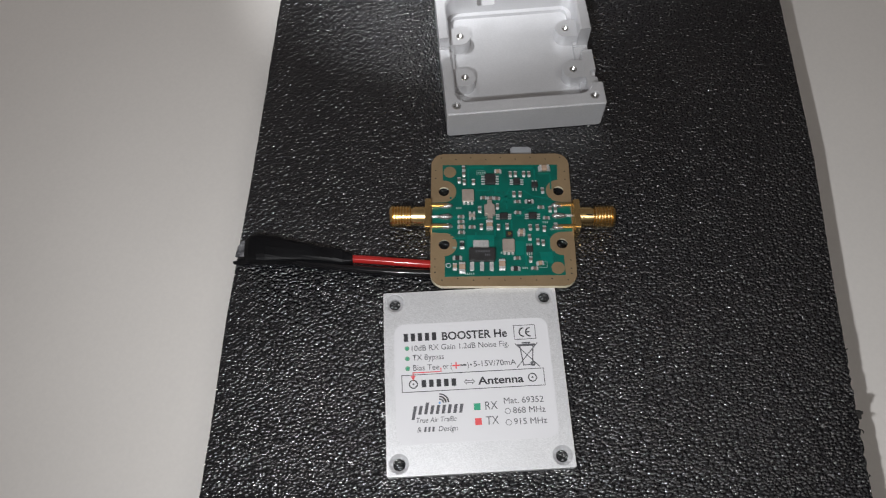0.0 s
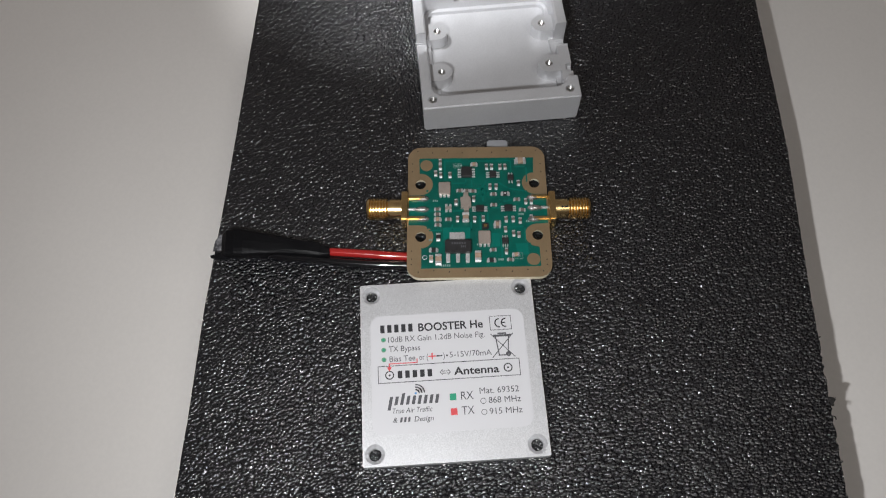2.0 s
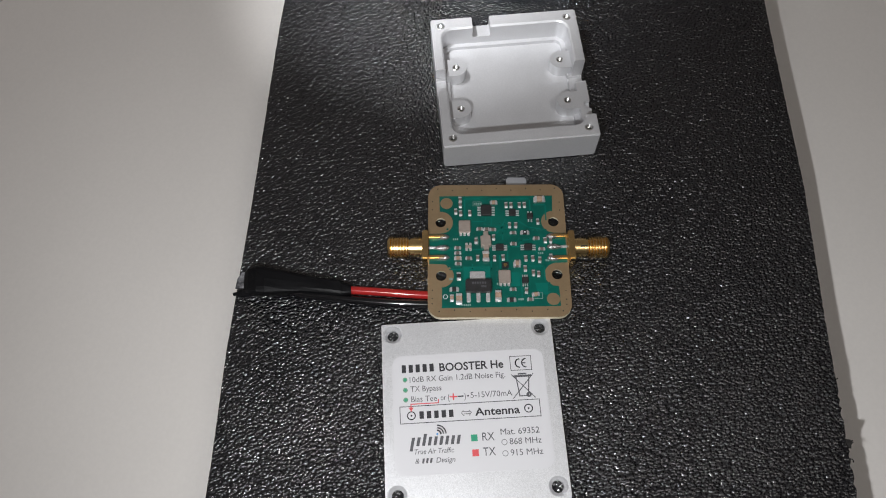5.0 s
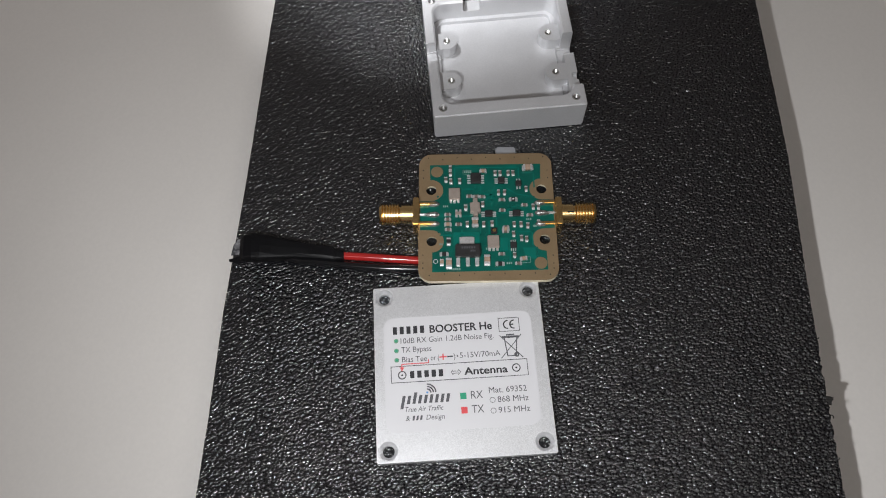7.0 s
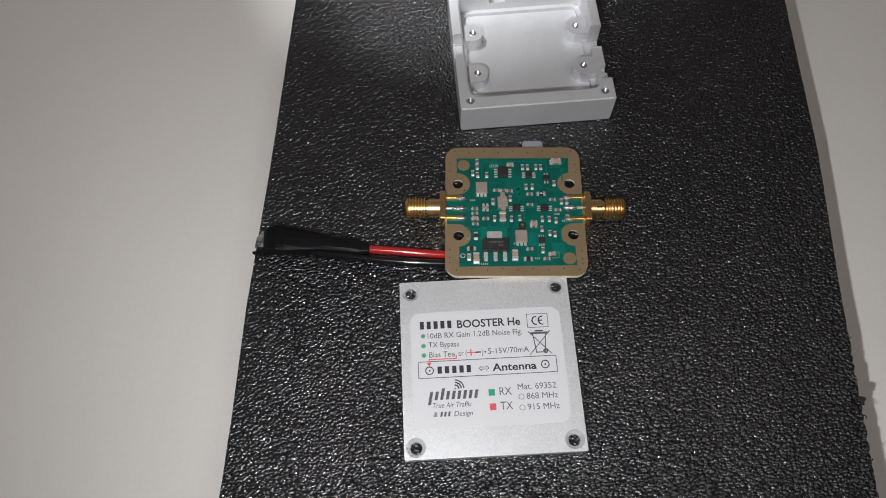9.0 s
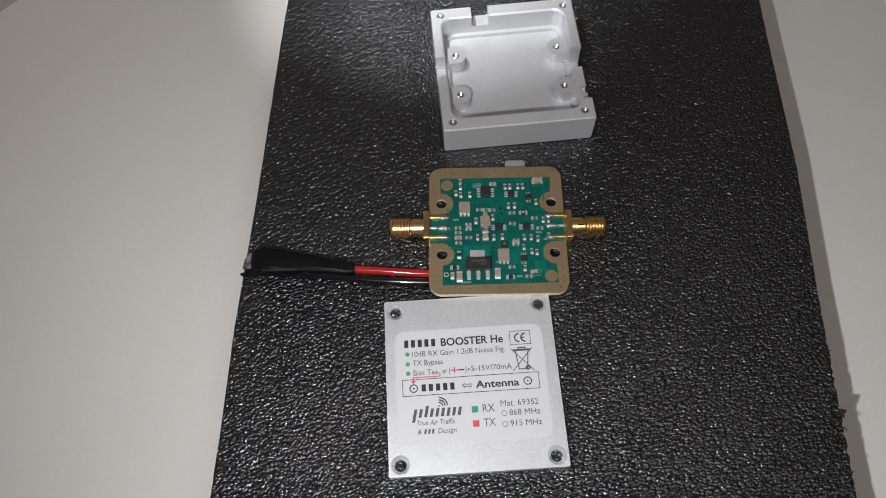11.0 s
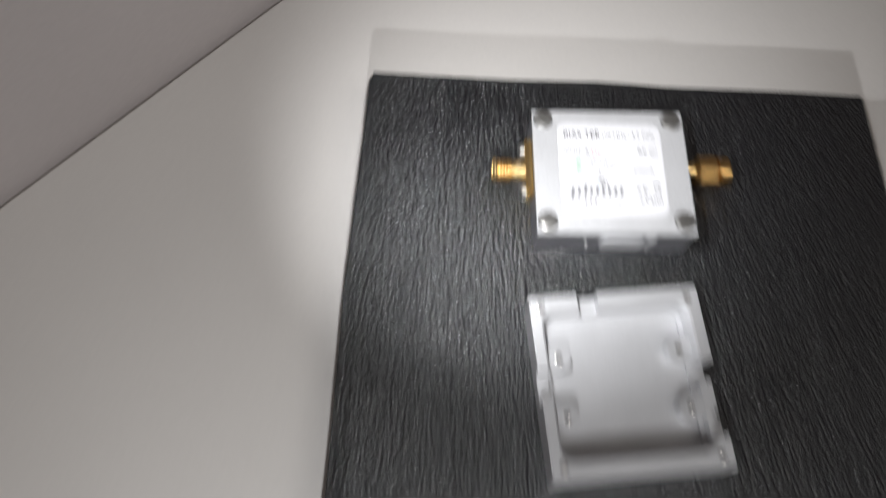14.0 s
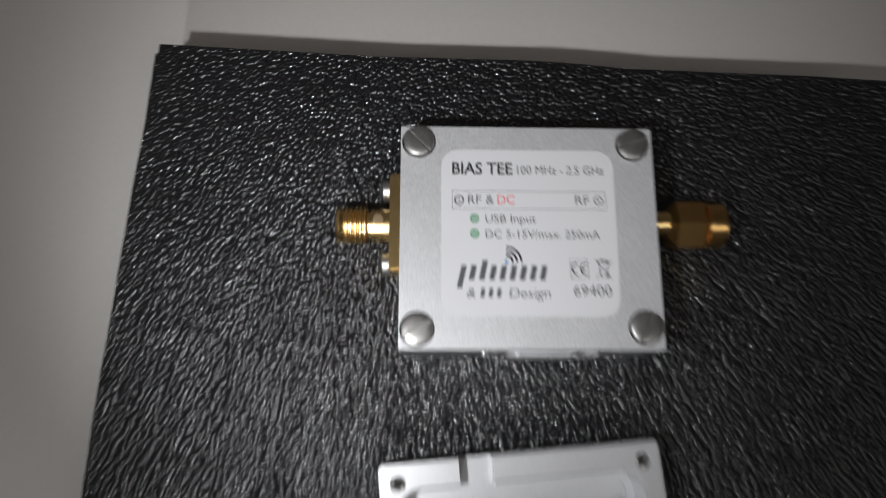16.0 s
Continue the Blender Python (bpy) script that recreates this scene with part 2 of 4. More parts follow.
def plate(outline, z0, z1, holes=(), bevel=0.0):
    """An outline with holes through it, from z0 up to z1 (flat if they are the same)."""
    bm = bmesh.new()
    edges = []
    for loop in (outline, *holes):
        vs = [bm.verts.new((x, y, z1)) for x, y in loop]
        edges += [bm.edges.new((vs[k], vs[(k + 1) % len(vs)])) for k in range(len(vs))]
    if holes:
        bmesh.ops.triangle_fill(bm, edges=edges, use_beauty=True, normal=(0, 0, 1))
    else:
        bm.faces.new(bm.verts)
    if z1 != z0:
        made = bmesh.ops.extrude_face_region(bm, geom=list(bm.faces))
        for v in made["geom"]:
            if isinstance(v, bmesh.types.BMVert):
                v.co.z = z0
        if bevel:
            bmesh.ops.recalc_face_normals(bm, faces=bm.faces)
            rim = [e for e in bm.edges if len(e.link_faces) == 2 and e.calc_face_angle(0) > radians(60)
                   and all(abs(v.co.z - z1) < 1e-6 for v in e.verts)]
            bmesh.ops.bevel(bm, geom=rim, offset=bevel, segments=2, affect="EDGES", clamp_overlap=True)
    return bm


def lathe(profile, n=32, axis="x", at=(0, 0, 0), phase=0.0):
    """A turned shape: rows of (place along the axis, radius), closed at both ends."""
    bm = bmesh.new()
    rings = []
    for s, r in profile:
        ring = []
        for k in range(n):
            a = 2 * math.pi * k / n + phase
            u, v = r * math.cos(a), r * math.sin(a)
            co = {"x": (s, u, v), "y": (u, s, v), "z": (u, v, s)}[axis]
            ring.append(bm.verts.new(Vector(co) + Vector(at)))
        rings.append(ring)
    for a, b in zip(rings, rings[1:]):
        for k in range(n):
            bm.faces.new((a[k], a[(k + 1) % n], b[(k + 1) % n], b[k]))
    bm.faces.new(rings[0])
    bm.faces.new(rings[-1])
    return bm


def tube(points, radius, n=14):
    """A round wire along points."""
    bm = bmesh.new()
    rings = []
    pts = [Vector(p) for p in points]
    for i, p in enumerate(pts):
        d = (pts[min(i + 1, len(pts) - 1)] - pts[max(i - 1, 0)]).normalized()
        side = d.cross(Vector((0, 0, 1))).normalized()
        up = side.cross(d)
        rings.append([bm.verts.new(p + radius * (math.cos(2 * math.pi * k / n) * side + math.sin(2 * math.pi * k / n) * up)) for k in range(n)])
    for a, b in zip(rings, rings[1:]):
        for k in range(n):
            bm.faces.new((a[k], a[(k + 1) % n], b[(k + 1) % n], b[k]))
    bm.faces.new(rings[0])
    bm.faces.new(rings[-1])
    return bm


def curve_points(points, steps=8):
    """A smooth line through points (Catmull-Rom)."""
    p = [Vector(q) for q in points]
    p = [2 * p[0] - p[1], *p, 2 * p[-1] - p[-2]]
    out = []
    for i in range(1, len(p) - 2):
        for k in range(steps):
            t = k / steps
            a, b, c, d = p[i - 1:i + 3]
            out.append(0.5 * (2 * b + (c - a) * t + (2 * a - 5 * b + 4 * c - d) * t * t + (3 * b - a - 3 * c + d) * t ** 3))
    return out + [p[-2]]


def ring(x, y, r, width, z, n=28):
    bm = bmesh.new()
    a = [bm.verts.new((px, py, z)) for px, py in circle(x, y, r, n)]
    b = [bm.verts.new((px, py, z)) for px, py in circle(x, y, r - width, n)]
    for k in range(n):
        bm.faces.new((a[k], a[(k + 1) % n], b[(k + 1) % n], b[k]))
    return bm


def stroke(points, width, z):
    """A flat printed line along points."""
    bm = bmesh.new()
    for (ax, ay), (bx, by) in zip(points, points[1:]):
        d = Vector((bx - ax, by - ay))
        d = d.normalized() * width / 2
        n = Vector((-d.y, d.x))
        bm.faces.new([bm.verts.new((x, y, z)) for x, y in ((ax - d.x + n.x, ay - d.y + n.y), (ax - d.x - n.x, ay - d.y - n.y), (bx + d.x - n.x, by + d.y - n.y), (bx + d.x + n.x, by + d.y + n.y))])
    return bm


def arc(x, y, r, a0, a1, n=10):
    return [(x + r * math.cos(radians(a0 + (a1 - a0) * k / n)), y + r * math.sin(radians(a0 + (a1 - a0) * k / n))) for k in range(n + 1)]


def glyph_mesh(body, bold):
    """The outline of printed words in the built-in font, at size one."""
    data = bpy.data.curves.new("lettering", "FONT")
    data.body, data.size, data.offset, data.resolution_u = body, 1.0, bold, 3
    ob = new("lettering", data)
    bpy.context.view_layer.update()
    me = bpy.data.meshes.new_from_object(ob.evaluated_get(bpy.context.evaluated_depsgraph_get()))
    bpy.data.objects.remove(ob)
    bpy.data.curves.remove(data)
    return me


CAP = max(v.co.y for v in glyph_mesh("H", 0.0).vertices)


def words(body, x0, x1, base, cap, z, ink, parent, bold=0.001, slant=0.0):
    """Printed words from x0 to x1 on the line base, with capitals of the height cap."""
    me = glyph_mesh(body, bold)
    left, right = min(v.co.x for v in me.vertices), max(v.co.x for v in me.vertices)
    for v in me.vertices:
        x, y = (v.co.x - left) / (right - left), v.co.y * cap / CAP
        v.co = Vector((x0 + x * (x1 - x0) + slant * y, base + y, z)) * MM
    me.materials.clear()
    me.materials.append(ink)
    ob = new("lettering", me)
    ob.parent = parent
    return ob


def blank_word(spans, base, z, ink, parent, slant=0.0, name="printed_bar"):
    """A trade name as plain bars: rows of (x0, x1, lower, upper)."""
    for x0, x1, lo, hi in spans:
        if hi > lo:
            part(name, plate([(x + slant * y, base + y) for x, y in ((x0, lo), (x1, lo), (x1, hi), (x0, hi))], z, z), ink, parent)


def spans_of(x0, x1, heights, gap=0.22):
    step = (x1 - x0) / len(heights)
    return [(x0 + k * step, x0 + (k + 1 - gap) * step, lo, hi) for k, (lo, hi) in enumerate(heights)]


def frame_line(x0, x1, y0, y1, width, z, ink, parent, name="printed_frame"):
    bm = stroke([(x0, y0), (x1, y0), (x1, y1), (x0, y1), (x0, y0)], width, z)
    return part(name, bm, ink, parent)


def wheelie_bin(x, y, w, h, z, ink, parent):
    """The crossed-out bin sign."""
    bm = stroke([(x - 0.30 * w, y + 0.36 * h), (x - 0.2 * w, y - 0.42 * h), (x + 0.2 * w, y - 0.42 * h), (x + 0.30 * w, y + 0.36 * h)], 0.05 * w, z)
    join(bm, stroke([(x - 0.36 * w, y + 0.38 * h), (x + 0.36 * w, y + 0.38 * h)], 0.10 * w, z + 0.005))
    join(bm, stroke([(x - 0.16 * w, y + 0.47 * h), (x + 0.16 * w, y + 0.47 * h)], 0.07 * w, z + 0.005))
    join(bm, stroke([(x - 0.5 * w, y + 0.45 * h), (x + 0.5 * w, y - 0.5 * h)], 0.04 * w, z + 0.01))
    join(bm, stroke([(x + 0.5 * w, y + 0.45 * h), (x - 0.5 * w, y - 0.5 * h)], 0.04 * w, z + 0.015))
    join(bm, ring(x + 0.22 * w, y - 0.38 * h, 0.12 * w, 0.08 * w, z + 0.02, 14))
    return part("bin_sign", bm, ink, parent)


def conformity_mark(x0, x1, y0, y1, z, ink, parent, line=0.14):
    r, cy = (y1 - y0) * 0.30, (y0 + y1) / 2
    cx, w = (x0 + x1) / 2, (y1 - y0) * 0.085
    bm = stroke([(x0, y0), (x1, y0), (x1, y1), (x0, y1), (x0, y0)], line, z)
    join(bm, stroke(arc(cx - 0.25 * r, cy, r, 95, 265, 12), w, z + 0.005))
    join(bm, stroke(arc(cx + 1.25 * r, cy, r, 95, 265, 12), w, z + 0.005))
    join(bm, stroke([(cx + 0.3 * r, cy), (cx + 1.0 * r, cy)], w, z + 0.01))
    return part("conformity_mark", bm, ink, parent)


def socket_sign(x, y, r, width, z, ink, parent):
    bm = ring(x, y, r, width, z)
    join(bm, plate(circle(x, y, r * 0.22, 12), z, z))
    return part("socket_sign", bm, ink, parent)


# ---- the room: a wall behind the table, the other walls far off ----
TURN = 43.0
room = pose(0, 0, 0, 0, 0, TURN)
TABLE_Z = -24.0
BACK = 225.0


def setting(name, bm, mat, label, category):
    ob = new(name, finish(bm, name, mat))
    ob.matrix_basis = room
    return tagged(ob, label, category, kind="structure")


setting("wall_north", block(-1600, 1600, BACK, BACK + 120, -750, 1700), WALL_PAINT, "pale grey painted wall behind the table", "wall")
setting("wall_south", block(-1600, 1600, -2520, -2400, -750, 1700), WALL_PAINT, "pale grey painted wall of the room", "wall")
setting("wall_east", block(1602, 1720, -2520, BACK + 120, -750, 1700), WALL_PAINT, "pale grey painted wall of the room", "wall")
setting("wall_west", block(-1720, -1602, -2520, BACK + 120, -750, 1700), WALL_PAINT, "pale grey painted wall of the room", "wall")
setting("ceiling", block(-1720, 1720, -2520, BACK + 120, 1702, 1800), CEILING_PAINT, "plain white painted ceiling", "ceiling")
setting("floor", block(-1720, 1720, -2520, BACK + 120, -850, -752), FLOOR_WOOD, "brown wooden floor of the room", "floor")
table = thing("table", 0, 0, 0, TURN, "white laminate table top standing against a wall", "table")
part("tabletop", block(-800, 800, -560, BACK - 1, TABLE_Z - 25, TABLE_Z, 1.5), TABLE_WHITE, table)
for x in (-740, 740):
    for y in (-500, BACK - 61):
        part("leg", block(x - 25, x + 25, y - 25, y + 25, -751, TABLE_Z - 25, 1.5), TABLE_WHITE, table)

# ---- the black grained box that everything lies on ----
rng = random.Random(4)
LEFT = [(-41.5, 186.6), (-45.0, 162.1), (-50.2, 119.5), (-55.0, 65.3), (-59.1, 18.7), (-62.9, -23.3), (-69.0, -92.0)]
RIGHT = [(79.5, -92.0), (85.1, -31.2), (87.3, -9.0), (90.1, 17.9), (94.6, 55.0), (98.4, 109.0), (101.0, 140.0), (102.8, 172.4)]
TOP = [(78.2, 175.1), (44.5, 178.0), (38.0, 179.0), (26.1, 180.5), (-1.6, 182.4)]


def between(points, step, ragged):
    """Points along a line, jogged sideways by ragged(y) millimetres."""
    out = []
    for (ax, ay), (bx, by) in zip(points, points[1:]):
        n = max(1, int(math.hypot(bx - ax, by - ay) / step))
        for k in range(n):
            x, y = ax + (bx - ax) * k / n, ay + (by - ay) * k / n
            j = ragged(y) * rng.uniform(-1, 1)
            out.append((x + j, y + 0.3 * j))
    return out + [points[-1]]


def frayed(y):
    return 0.28 if y < 2 else 0.08


skin = between(LEFT, 3.0, lambda y: 0.06) + between(RIGHT, 1.0, frayed) + between([RIGHT[-1], *TOP, LEFT[0]], 2.0, lambda y: 0.10)[1:-1]
case = thing("covered_box", 0, 0, 0, 0, "black box covered in pebble-grained leatherette, frayed along one edge", "box")
part("cover", plate(skin, -1.1, 0.0, bevel=0.25), LEATHERETTE, case, "black pebble-grained leatherette")
inner = [(-42.6, 185.2), (-60.0, 18.7), (-69.0 + 1.5, -91.0), (78.2, -91.0), (86.0, -9.0), (93.3, 55.0), (101.6, 171.0), (26.0, 179.0)]
part("body", plate(inner, TABLE_Z, -1.1), LEATHERETTE, case)
for x, y, dx, dy in ((86.6, -13.0, 2.0, 0.5), (87.0, -12.2, 1.4, -0.8), (86.4, -16.5, 1.0, -0.9), (88.3, 2.0, 0.8, 0.4), (85.3, -27.0, 0.8, 0.5)):
    pts = curve_points([(x, y, -0.5), (x + 0.5 * dx + 0.2, y + 0.4 * dy, -0.2), (x + dx, y + dy, -0.7)], 5)
    part("loose_thread", tube(pts, 0.13, 6), FRAY, case, "frayed black thread")
part("torn_flap", plate([(86.0, -15.0), (86.7, -12.0), (88.6, -12.9), (87.9, -13.5), (87.7, -14.3), (87.0, -14.0)], -0.9, -0.4), FRAY, case, "torn corner of black covering")

# ---- the loose lid with its printed label ----
lid = thing("housing_lid", 0, 0, 0, 0, "square blasted aluminium lid with white printed label lying on black leatherette", "lid")
W, D = 42.0, 43.4
corner = [(sx * 18.25, sy * 18.96) for sx in (-1, 1) for sy in (-1, 1)]
bm = plate(rounded(W, D, 0.35, 3), 0.02, 1.0, [circle(x, y, 1.4) for x, y in corner])
join(bm, plate(rounded(W, D, 0.35, 3), 1.0, 2.0, [circle(x, y, 2.25) for x, y in corner], 0.12))
part("plate", bm, BLASTED, lid, "silver-grey blasted aluminium")
for x, y in corner:
    bm = bmesh.new()
    a = [bm.verts.new((px, py, 1.96)) for px, py in circle(x, y, 2.25, 24)]
    b = [bm.verts.new((px, py, 1.05)) for px, py in circle(x, y, 1.4, 24)]
    for k in range(24):
        bm.faces.new((a[k], a[(k + 1) % 24], b[(k + 1) % 24], b[k]))
    part("countersink", bm, MILLED, lid, "shiny countersunk edge", True)
label = part("label", plate(rounded(36.8, 28.4, 2.6, 6, -0.25, -0.75), 2.0, 2.08), LABEL_WHITE, lid, "white paper label with rounded corners")
Z = 2.10
# heading: the trade name as bars, then the words
blank_word(spans_of(-16.3, -7.9, [(0, 1.95)] * 5, 0.4), 9.15, Z, INK, label)
words("BOOSTER He", -7.2, 8.3, 9.1, 1.9, Z, INK, label, 0.023)
for y in (7.45, 4.95, 2.6):
    part("bullet", plate(circle(-15.6, y, 0.58, 16), Z, Z), INK_PALE_GREEN, label, "small pale green dot")
    part("bullet_centre", plate(circle(-15.6, y, 0.3, 12), Z + 0.01, Z + 0.01), INK_GREEN, label, "darker green centre")
words("10dB RX Gain 1.2dB Noise Fig.", -14.5, 8.5, 6.75, 1.35, Z, INK_GREY, label)
words("TX Bypass", -14.4, -7.0, 4.45, 1.35, Z, INK_GREY, label)
words("Bias Tee", -14.3, -8.2, 2.0, 1.35, Z, INK_GREY, label)
words("or (", -7.3, -5.2, 2.05, 1.35, Z, INK_GREY, label)
part("plus_sign", join(stroke([(-5.0, 2.75), (-3.5, 2.75)], 0.3, Z), stroke([(-4.25, 2.1), (-4.25, 3.4)], 0.3, Z + 0.005)), INK_RED, label, "red plus sign")
part("minus_sign", stroke([(-3.1, 2.75), (-2.0, 2.75)], 0.32, Z), INK, label)
words(")", -1.7, -1.3, 2.1, 1.35, Z, INK_GREY, label)
part("bullet", plate(circle(-0.75, 2.75, 0.22, 10), Z, Z), INK, label)
words("5-15V/70mA", -0.15, 9.8, 2.2, 1.35, Z, INK_GREY, label)
conformity_mark(10.0, 15.05, 8.25, 11.7, Z, INK, label)
wheelie_bin(12.6, 4.5, 5.2, 6.0, Z, INK_GREY, label)
frame_line(-17.05, 16.05, -3.0, 1.0, 0.16, Z, INK, label)
bm = stroke([(-7.85, 2.3), (-7.85, 1.5), (-14.4, 1.5), (-14.4, 0.6)], 0.24, Z + 0.01)
bm.faces.new([bm.verts.new(c) for c in ((-15.0, 0.75, Z + 0.015), (-13.8, 0.75, Z + 0.015), (-14.4, -0.25, Z + 0.015))])
part("printed_arrow", bm, INK_RED, label, "thin red arrow")
socket_sign(-14.4, -1.2, 1.05, 0.26, Z, INK, label)
socket_sign(13.3, -1.05, 1.05, 0.26, Z, INK, label)
blank_word(spans_of(-12.5, -3.8, [(0, 1.75)] * 5, 0.4), -2.05, Z, INK, label)
bm = stroke([(-2.1, -1.0), (-0.7, -1.0)], 0.14, Z)
join(bm, stroke([(-2.1, -1.5), (-0.7, -1.5)], 0.14, Z))
for s in (-1, 1):
    join(bm, stroke([(-1.4 + s * 0.65, -0.65), (-1.4 + s * 1.2, -1.25), (-1.4 + s * 0.65, -1.85)], 0.14, Z + 0.005))
part("double_arrow", bm, INK, label)
words("Antenna", 0.6, 11.2, -2.05, 1.75, Z, INK, label, 0.022)
LOGO = [(-0.55, 1.0), (0, 1.0), (0, 1.35), (0, 1.0), (0, 1.0), (0, 1.0), (0, 1.0), (0, 1.0), (0, 1.0)]


def maker_sign(x0, x1, base, xh, z, sheet):
    """The maker's sign without its letters: slanted dark bars with three arcs over them."""
    blank_word(spans_of(x0, x1, [(lo * xh, hi * xh) for lo, hi in LOGO], 0.46), base, z, INK_GREY, sheet, 0.22)
    cx, cy = x0 + 0.53 * (x1 - x0), base + 1.25 * xh
    part("sign_dot", plate(circle(cx, cy, 0.13 * xh, 10), z, z), INK_BLUE, sheet, "small blue dot")
    for r in (0.42, 0.72, 1.02):
        part("sign_arc", stroke(arc(cx, cy, r * xh, 5, 85, 8), 0.15 * xh, z), INK_GREY, sheet)


maker_sign(-14.9, -2.9, -8.3, 2.0, Z, label)
words("True Air Traffic", -14.2, -5.0, -10.15, 1.15, Z, INK_GREY, label, 0.004, 0.2)
words("&", -14.0, -13.0, -12.25, 1.15, Z, INK_GREY, label, 0.004, 0.2)
blank_word(spans_of(-12.4, -9.7, [(0, 1.1)] * 3, 0.45), -12.25, Z, INK_GREY, label, 0.2)
words("Design", -9.1, -4.8, -12.25, 1.15, Z, INK_GREY, label, 0.004, 0.2)
part("colour_square", plate([(-0.75, -7.95), (0.75, -7.95), (0.75, -6.4), (-0.75, -6.4)], Z, Z), INK_GREEN, label, "green square")
part("colour_square", plate([(-0.70, -11.35), (0.8, -11.35), (0.8, -9.8), (-0.70, -9.8)], Z, Z), INK_RED, label, "red square")
words("RX", 1.85, 4.7, -7.95, 1.85, Z, INK_GREY, label)
words("TX", 1.8, 4.7, -11.35, 1.85, Z, INK_GREY, label)
words("Mat. 69352", 6.2, 15.3, -6.85, 1.4, Z, INK_GREY, label)
words("868 MHz", 8.1, 15.5, -9.15, 1.4, Z, INK_GREY, label)
words("915 MHz", 8.1, 15.6, -11.7, 1.4, Z, INK_GREY, label)
for y in (-8.55, -11.1):
    part("tick_circle", ring(6.9, y, 0.68, 0.13, Z), INK_GREY, label)


# ---- gold coaxial connectors ----
def thread(start, length, outer, inner, pitch, sign):
    rows, s = [], 0.0
    while s + pitch <= length:
        rows += [(start + sign * s, inner), (start + sign * (s + 0.3 * pitch), outer), (start + sign * (s + 0.6 * pitch), outer), (start + sign * (s + 0.9 * pitch), inner)]
        s += pitch
    return rows


def jack(parent, x, y, z, sign, reach, girth=1.0, name="coaxial_jack"):
    """A female threaded barrel that points along x, with its insulator and pin."""
    rows = [(0, 2.75), (sign * 3.0, 2.75), (sign * 3.05, 2.35), (sign * 3.5, 2.35)]
    rows += thread(sign * 3.6, reach - 4.4, 3.12, 2.72, 0.75, sign)
    rows += [(sign * (reach - 0.7), 3.1), (sign * (reach - 0.25), 3.0), (sign * reach, 2.7), (sign * reach, 2.3), (sign * (reach - 1.6), 2.25)]
    barrel = part(name, lathe([(s, r * girth) for s, r in rows], 36, "x", (x, y, z)), GOLD, parent, "threaded gold-plated barrel", True)
    part("insulator", lathe([(sign * (reach - 1.5), 2.0), (sign * (reach - 1.1), 2.0)], 24, "x", (x, y, z)), PTFE, barrel, "white insulator")
    part("centre_pin", lathe([(sign * (reach - 1.2), 0.6), (sign * (reach - 0.4), 0.55)], 14, "x", (x, y, z)), GOLD, barrel)
    return barrel


# ---- the circuit board ----
board = thing("circuit_board", 9.63, 40.28, 0, -3.1, "green and gold circuit board with two gold connectors on black leatherette", "circuit board")
PZ = 3.4
mount = [(-14.75, 7.35), (14.7, 7.4), (14.75, -7.5), (-14.65, -7.7)]
part("substrate", plate(rounded(35.9, 37.4, 3.4, 8, -0.1, -0.15), PZ - 1.5, PZ - 0.05, [circle(x, y, 1.75) for x, y in mount]), PCB_EDGE, board)
part("ground_plane", plate(rounded(35.9, 37.4, 3.4, 8, -0.1, -0.15), PZ - 0.04, PZ, [circle(x, y, 1.35) for x, y in mount]), PCB_GOLD, board, "bare gold-plated border")
m_out = [(-15.1, 15.15), (14.85, 15.15), (14.6, 10.7)]
m_out += arc(mount[1][0], mount[1][1], 3.2, 90, 270, 14)
m_out += [(17.5, 4.1), (17.5, -4.2)]
m_out += arc(mount[2][0], mount[2][1], 3.2, 90, 270, 14)
m_out += [(15.0, -10.9), (15.1, -16.0), (-14.5, -16.4), (-14.45, -11.2)]
m_out += arc(mount[3][0], mount[3][1], 3.2, 270, 450, 14)
m_out += [(-17.7, -4.4), (-17.7, 4.1)]
m_out += arc(mount[0][0], mount[0][1], 3.2, 270, 450, 14)
m_out += [(-15.0, 10.6)]
part("solder_mask", plate(m_out, PZ, PZ + 0.05), MASK_GREEN, board, "glossy green solder mask")
for x, y in ((-13.2, 13.0), (13.35, -14.15)):
    part("test_pad", plate(circle(x, y, 1.65, 24), PZ, PZ + 0.09), PCB_GOLD, board, "round gold pad")
part("silk_ring", ring(-13.6, -13.4, 0.62, 0.14, PZ + 0.07, 20), LABEL_WHITE, board)
via_mesh = finish(plate(circle(0, 0, 0.16, 8), 0.0, 0.03), "via", HOLE_DARK)
for k in range(9):
    shared("via", via_mesh, board, -15.5 + 3.9 * k, 17.4 - 0.5 * (k % 2), PZ)
    shared("via", via_mesh, board, -15.2 + 3.85 * k, -17.3 + 0.4 * (k % 2), PZ)
for y in (13.6, 11.2, -11.6, -13.8, -15.2):
    shared("via", via_mesh, board, -16.9, y, PZ)
    shared("via", via_mesh, board, 16.6, y - 0.4, PZ)
hole_mesh = finish(join(ring(0, 0, 0.30, 0.16, 0.0, 12), plate(circle(0, 0, 0.14, 8), 0.004, 0.004), 1), "via", [TRACE_GREEN, HOLE_DARK])
for x, y, n, dx, dy in ((-0.55, -5.4, 6, 0.0, -1.15), (-13.0, 5.4, 6, 1.25, 0.15), (-7.0, 8.2, 4, 0.0, 1.4), (12.6, -9.9, 4, 0.0, -1.2),
                        (5.6, 2.4, 4, 1.2, 0.1), (-12.8, -5.2, 4, 1.1, -0.1), (9.2, 5.0, 4, 1.1, 0.0), (-3.2, 6.9, 5, 1.3, 0.0), (4.0, -13.0, 4, 1.1, 0.0)):
    for k in range(n):
        shared("via", hole_mesh, board, x + k * dx, y + k * dy, PZ + 0.075)
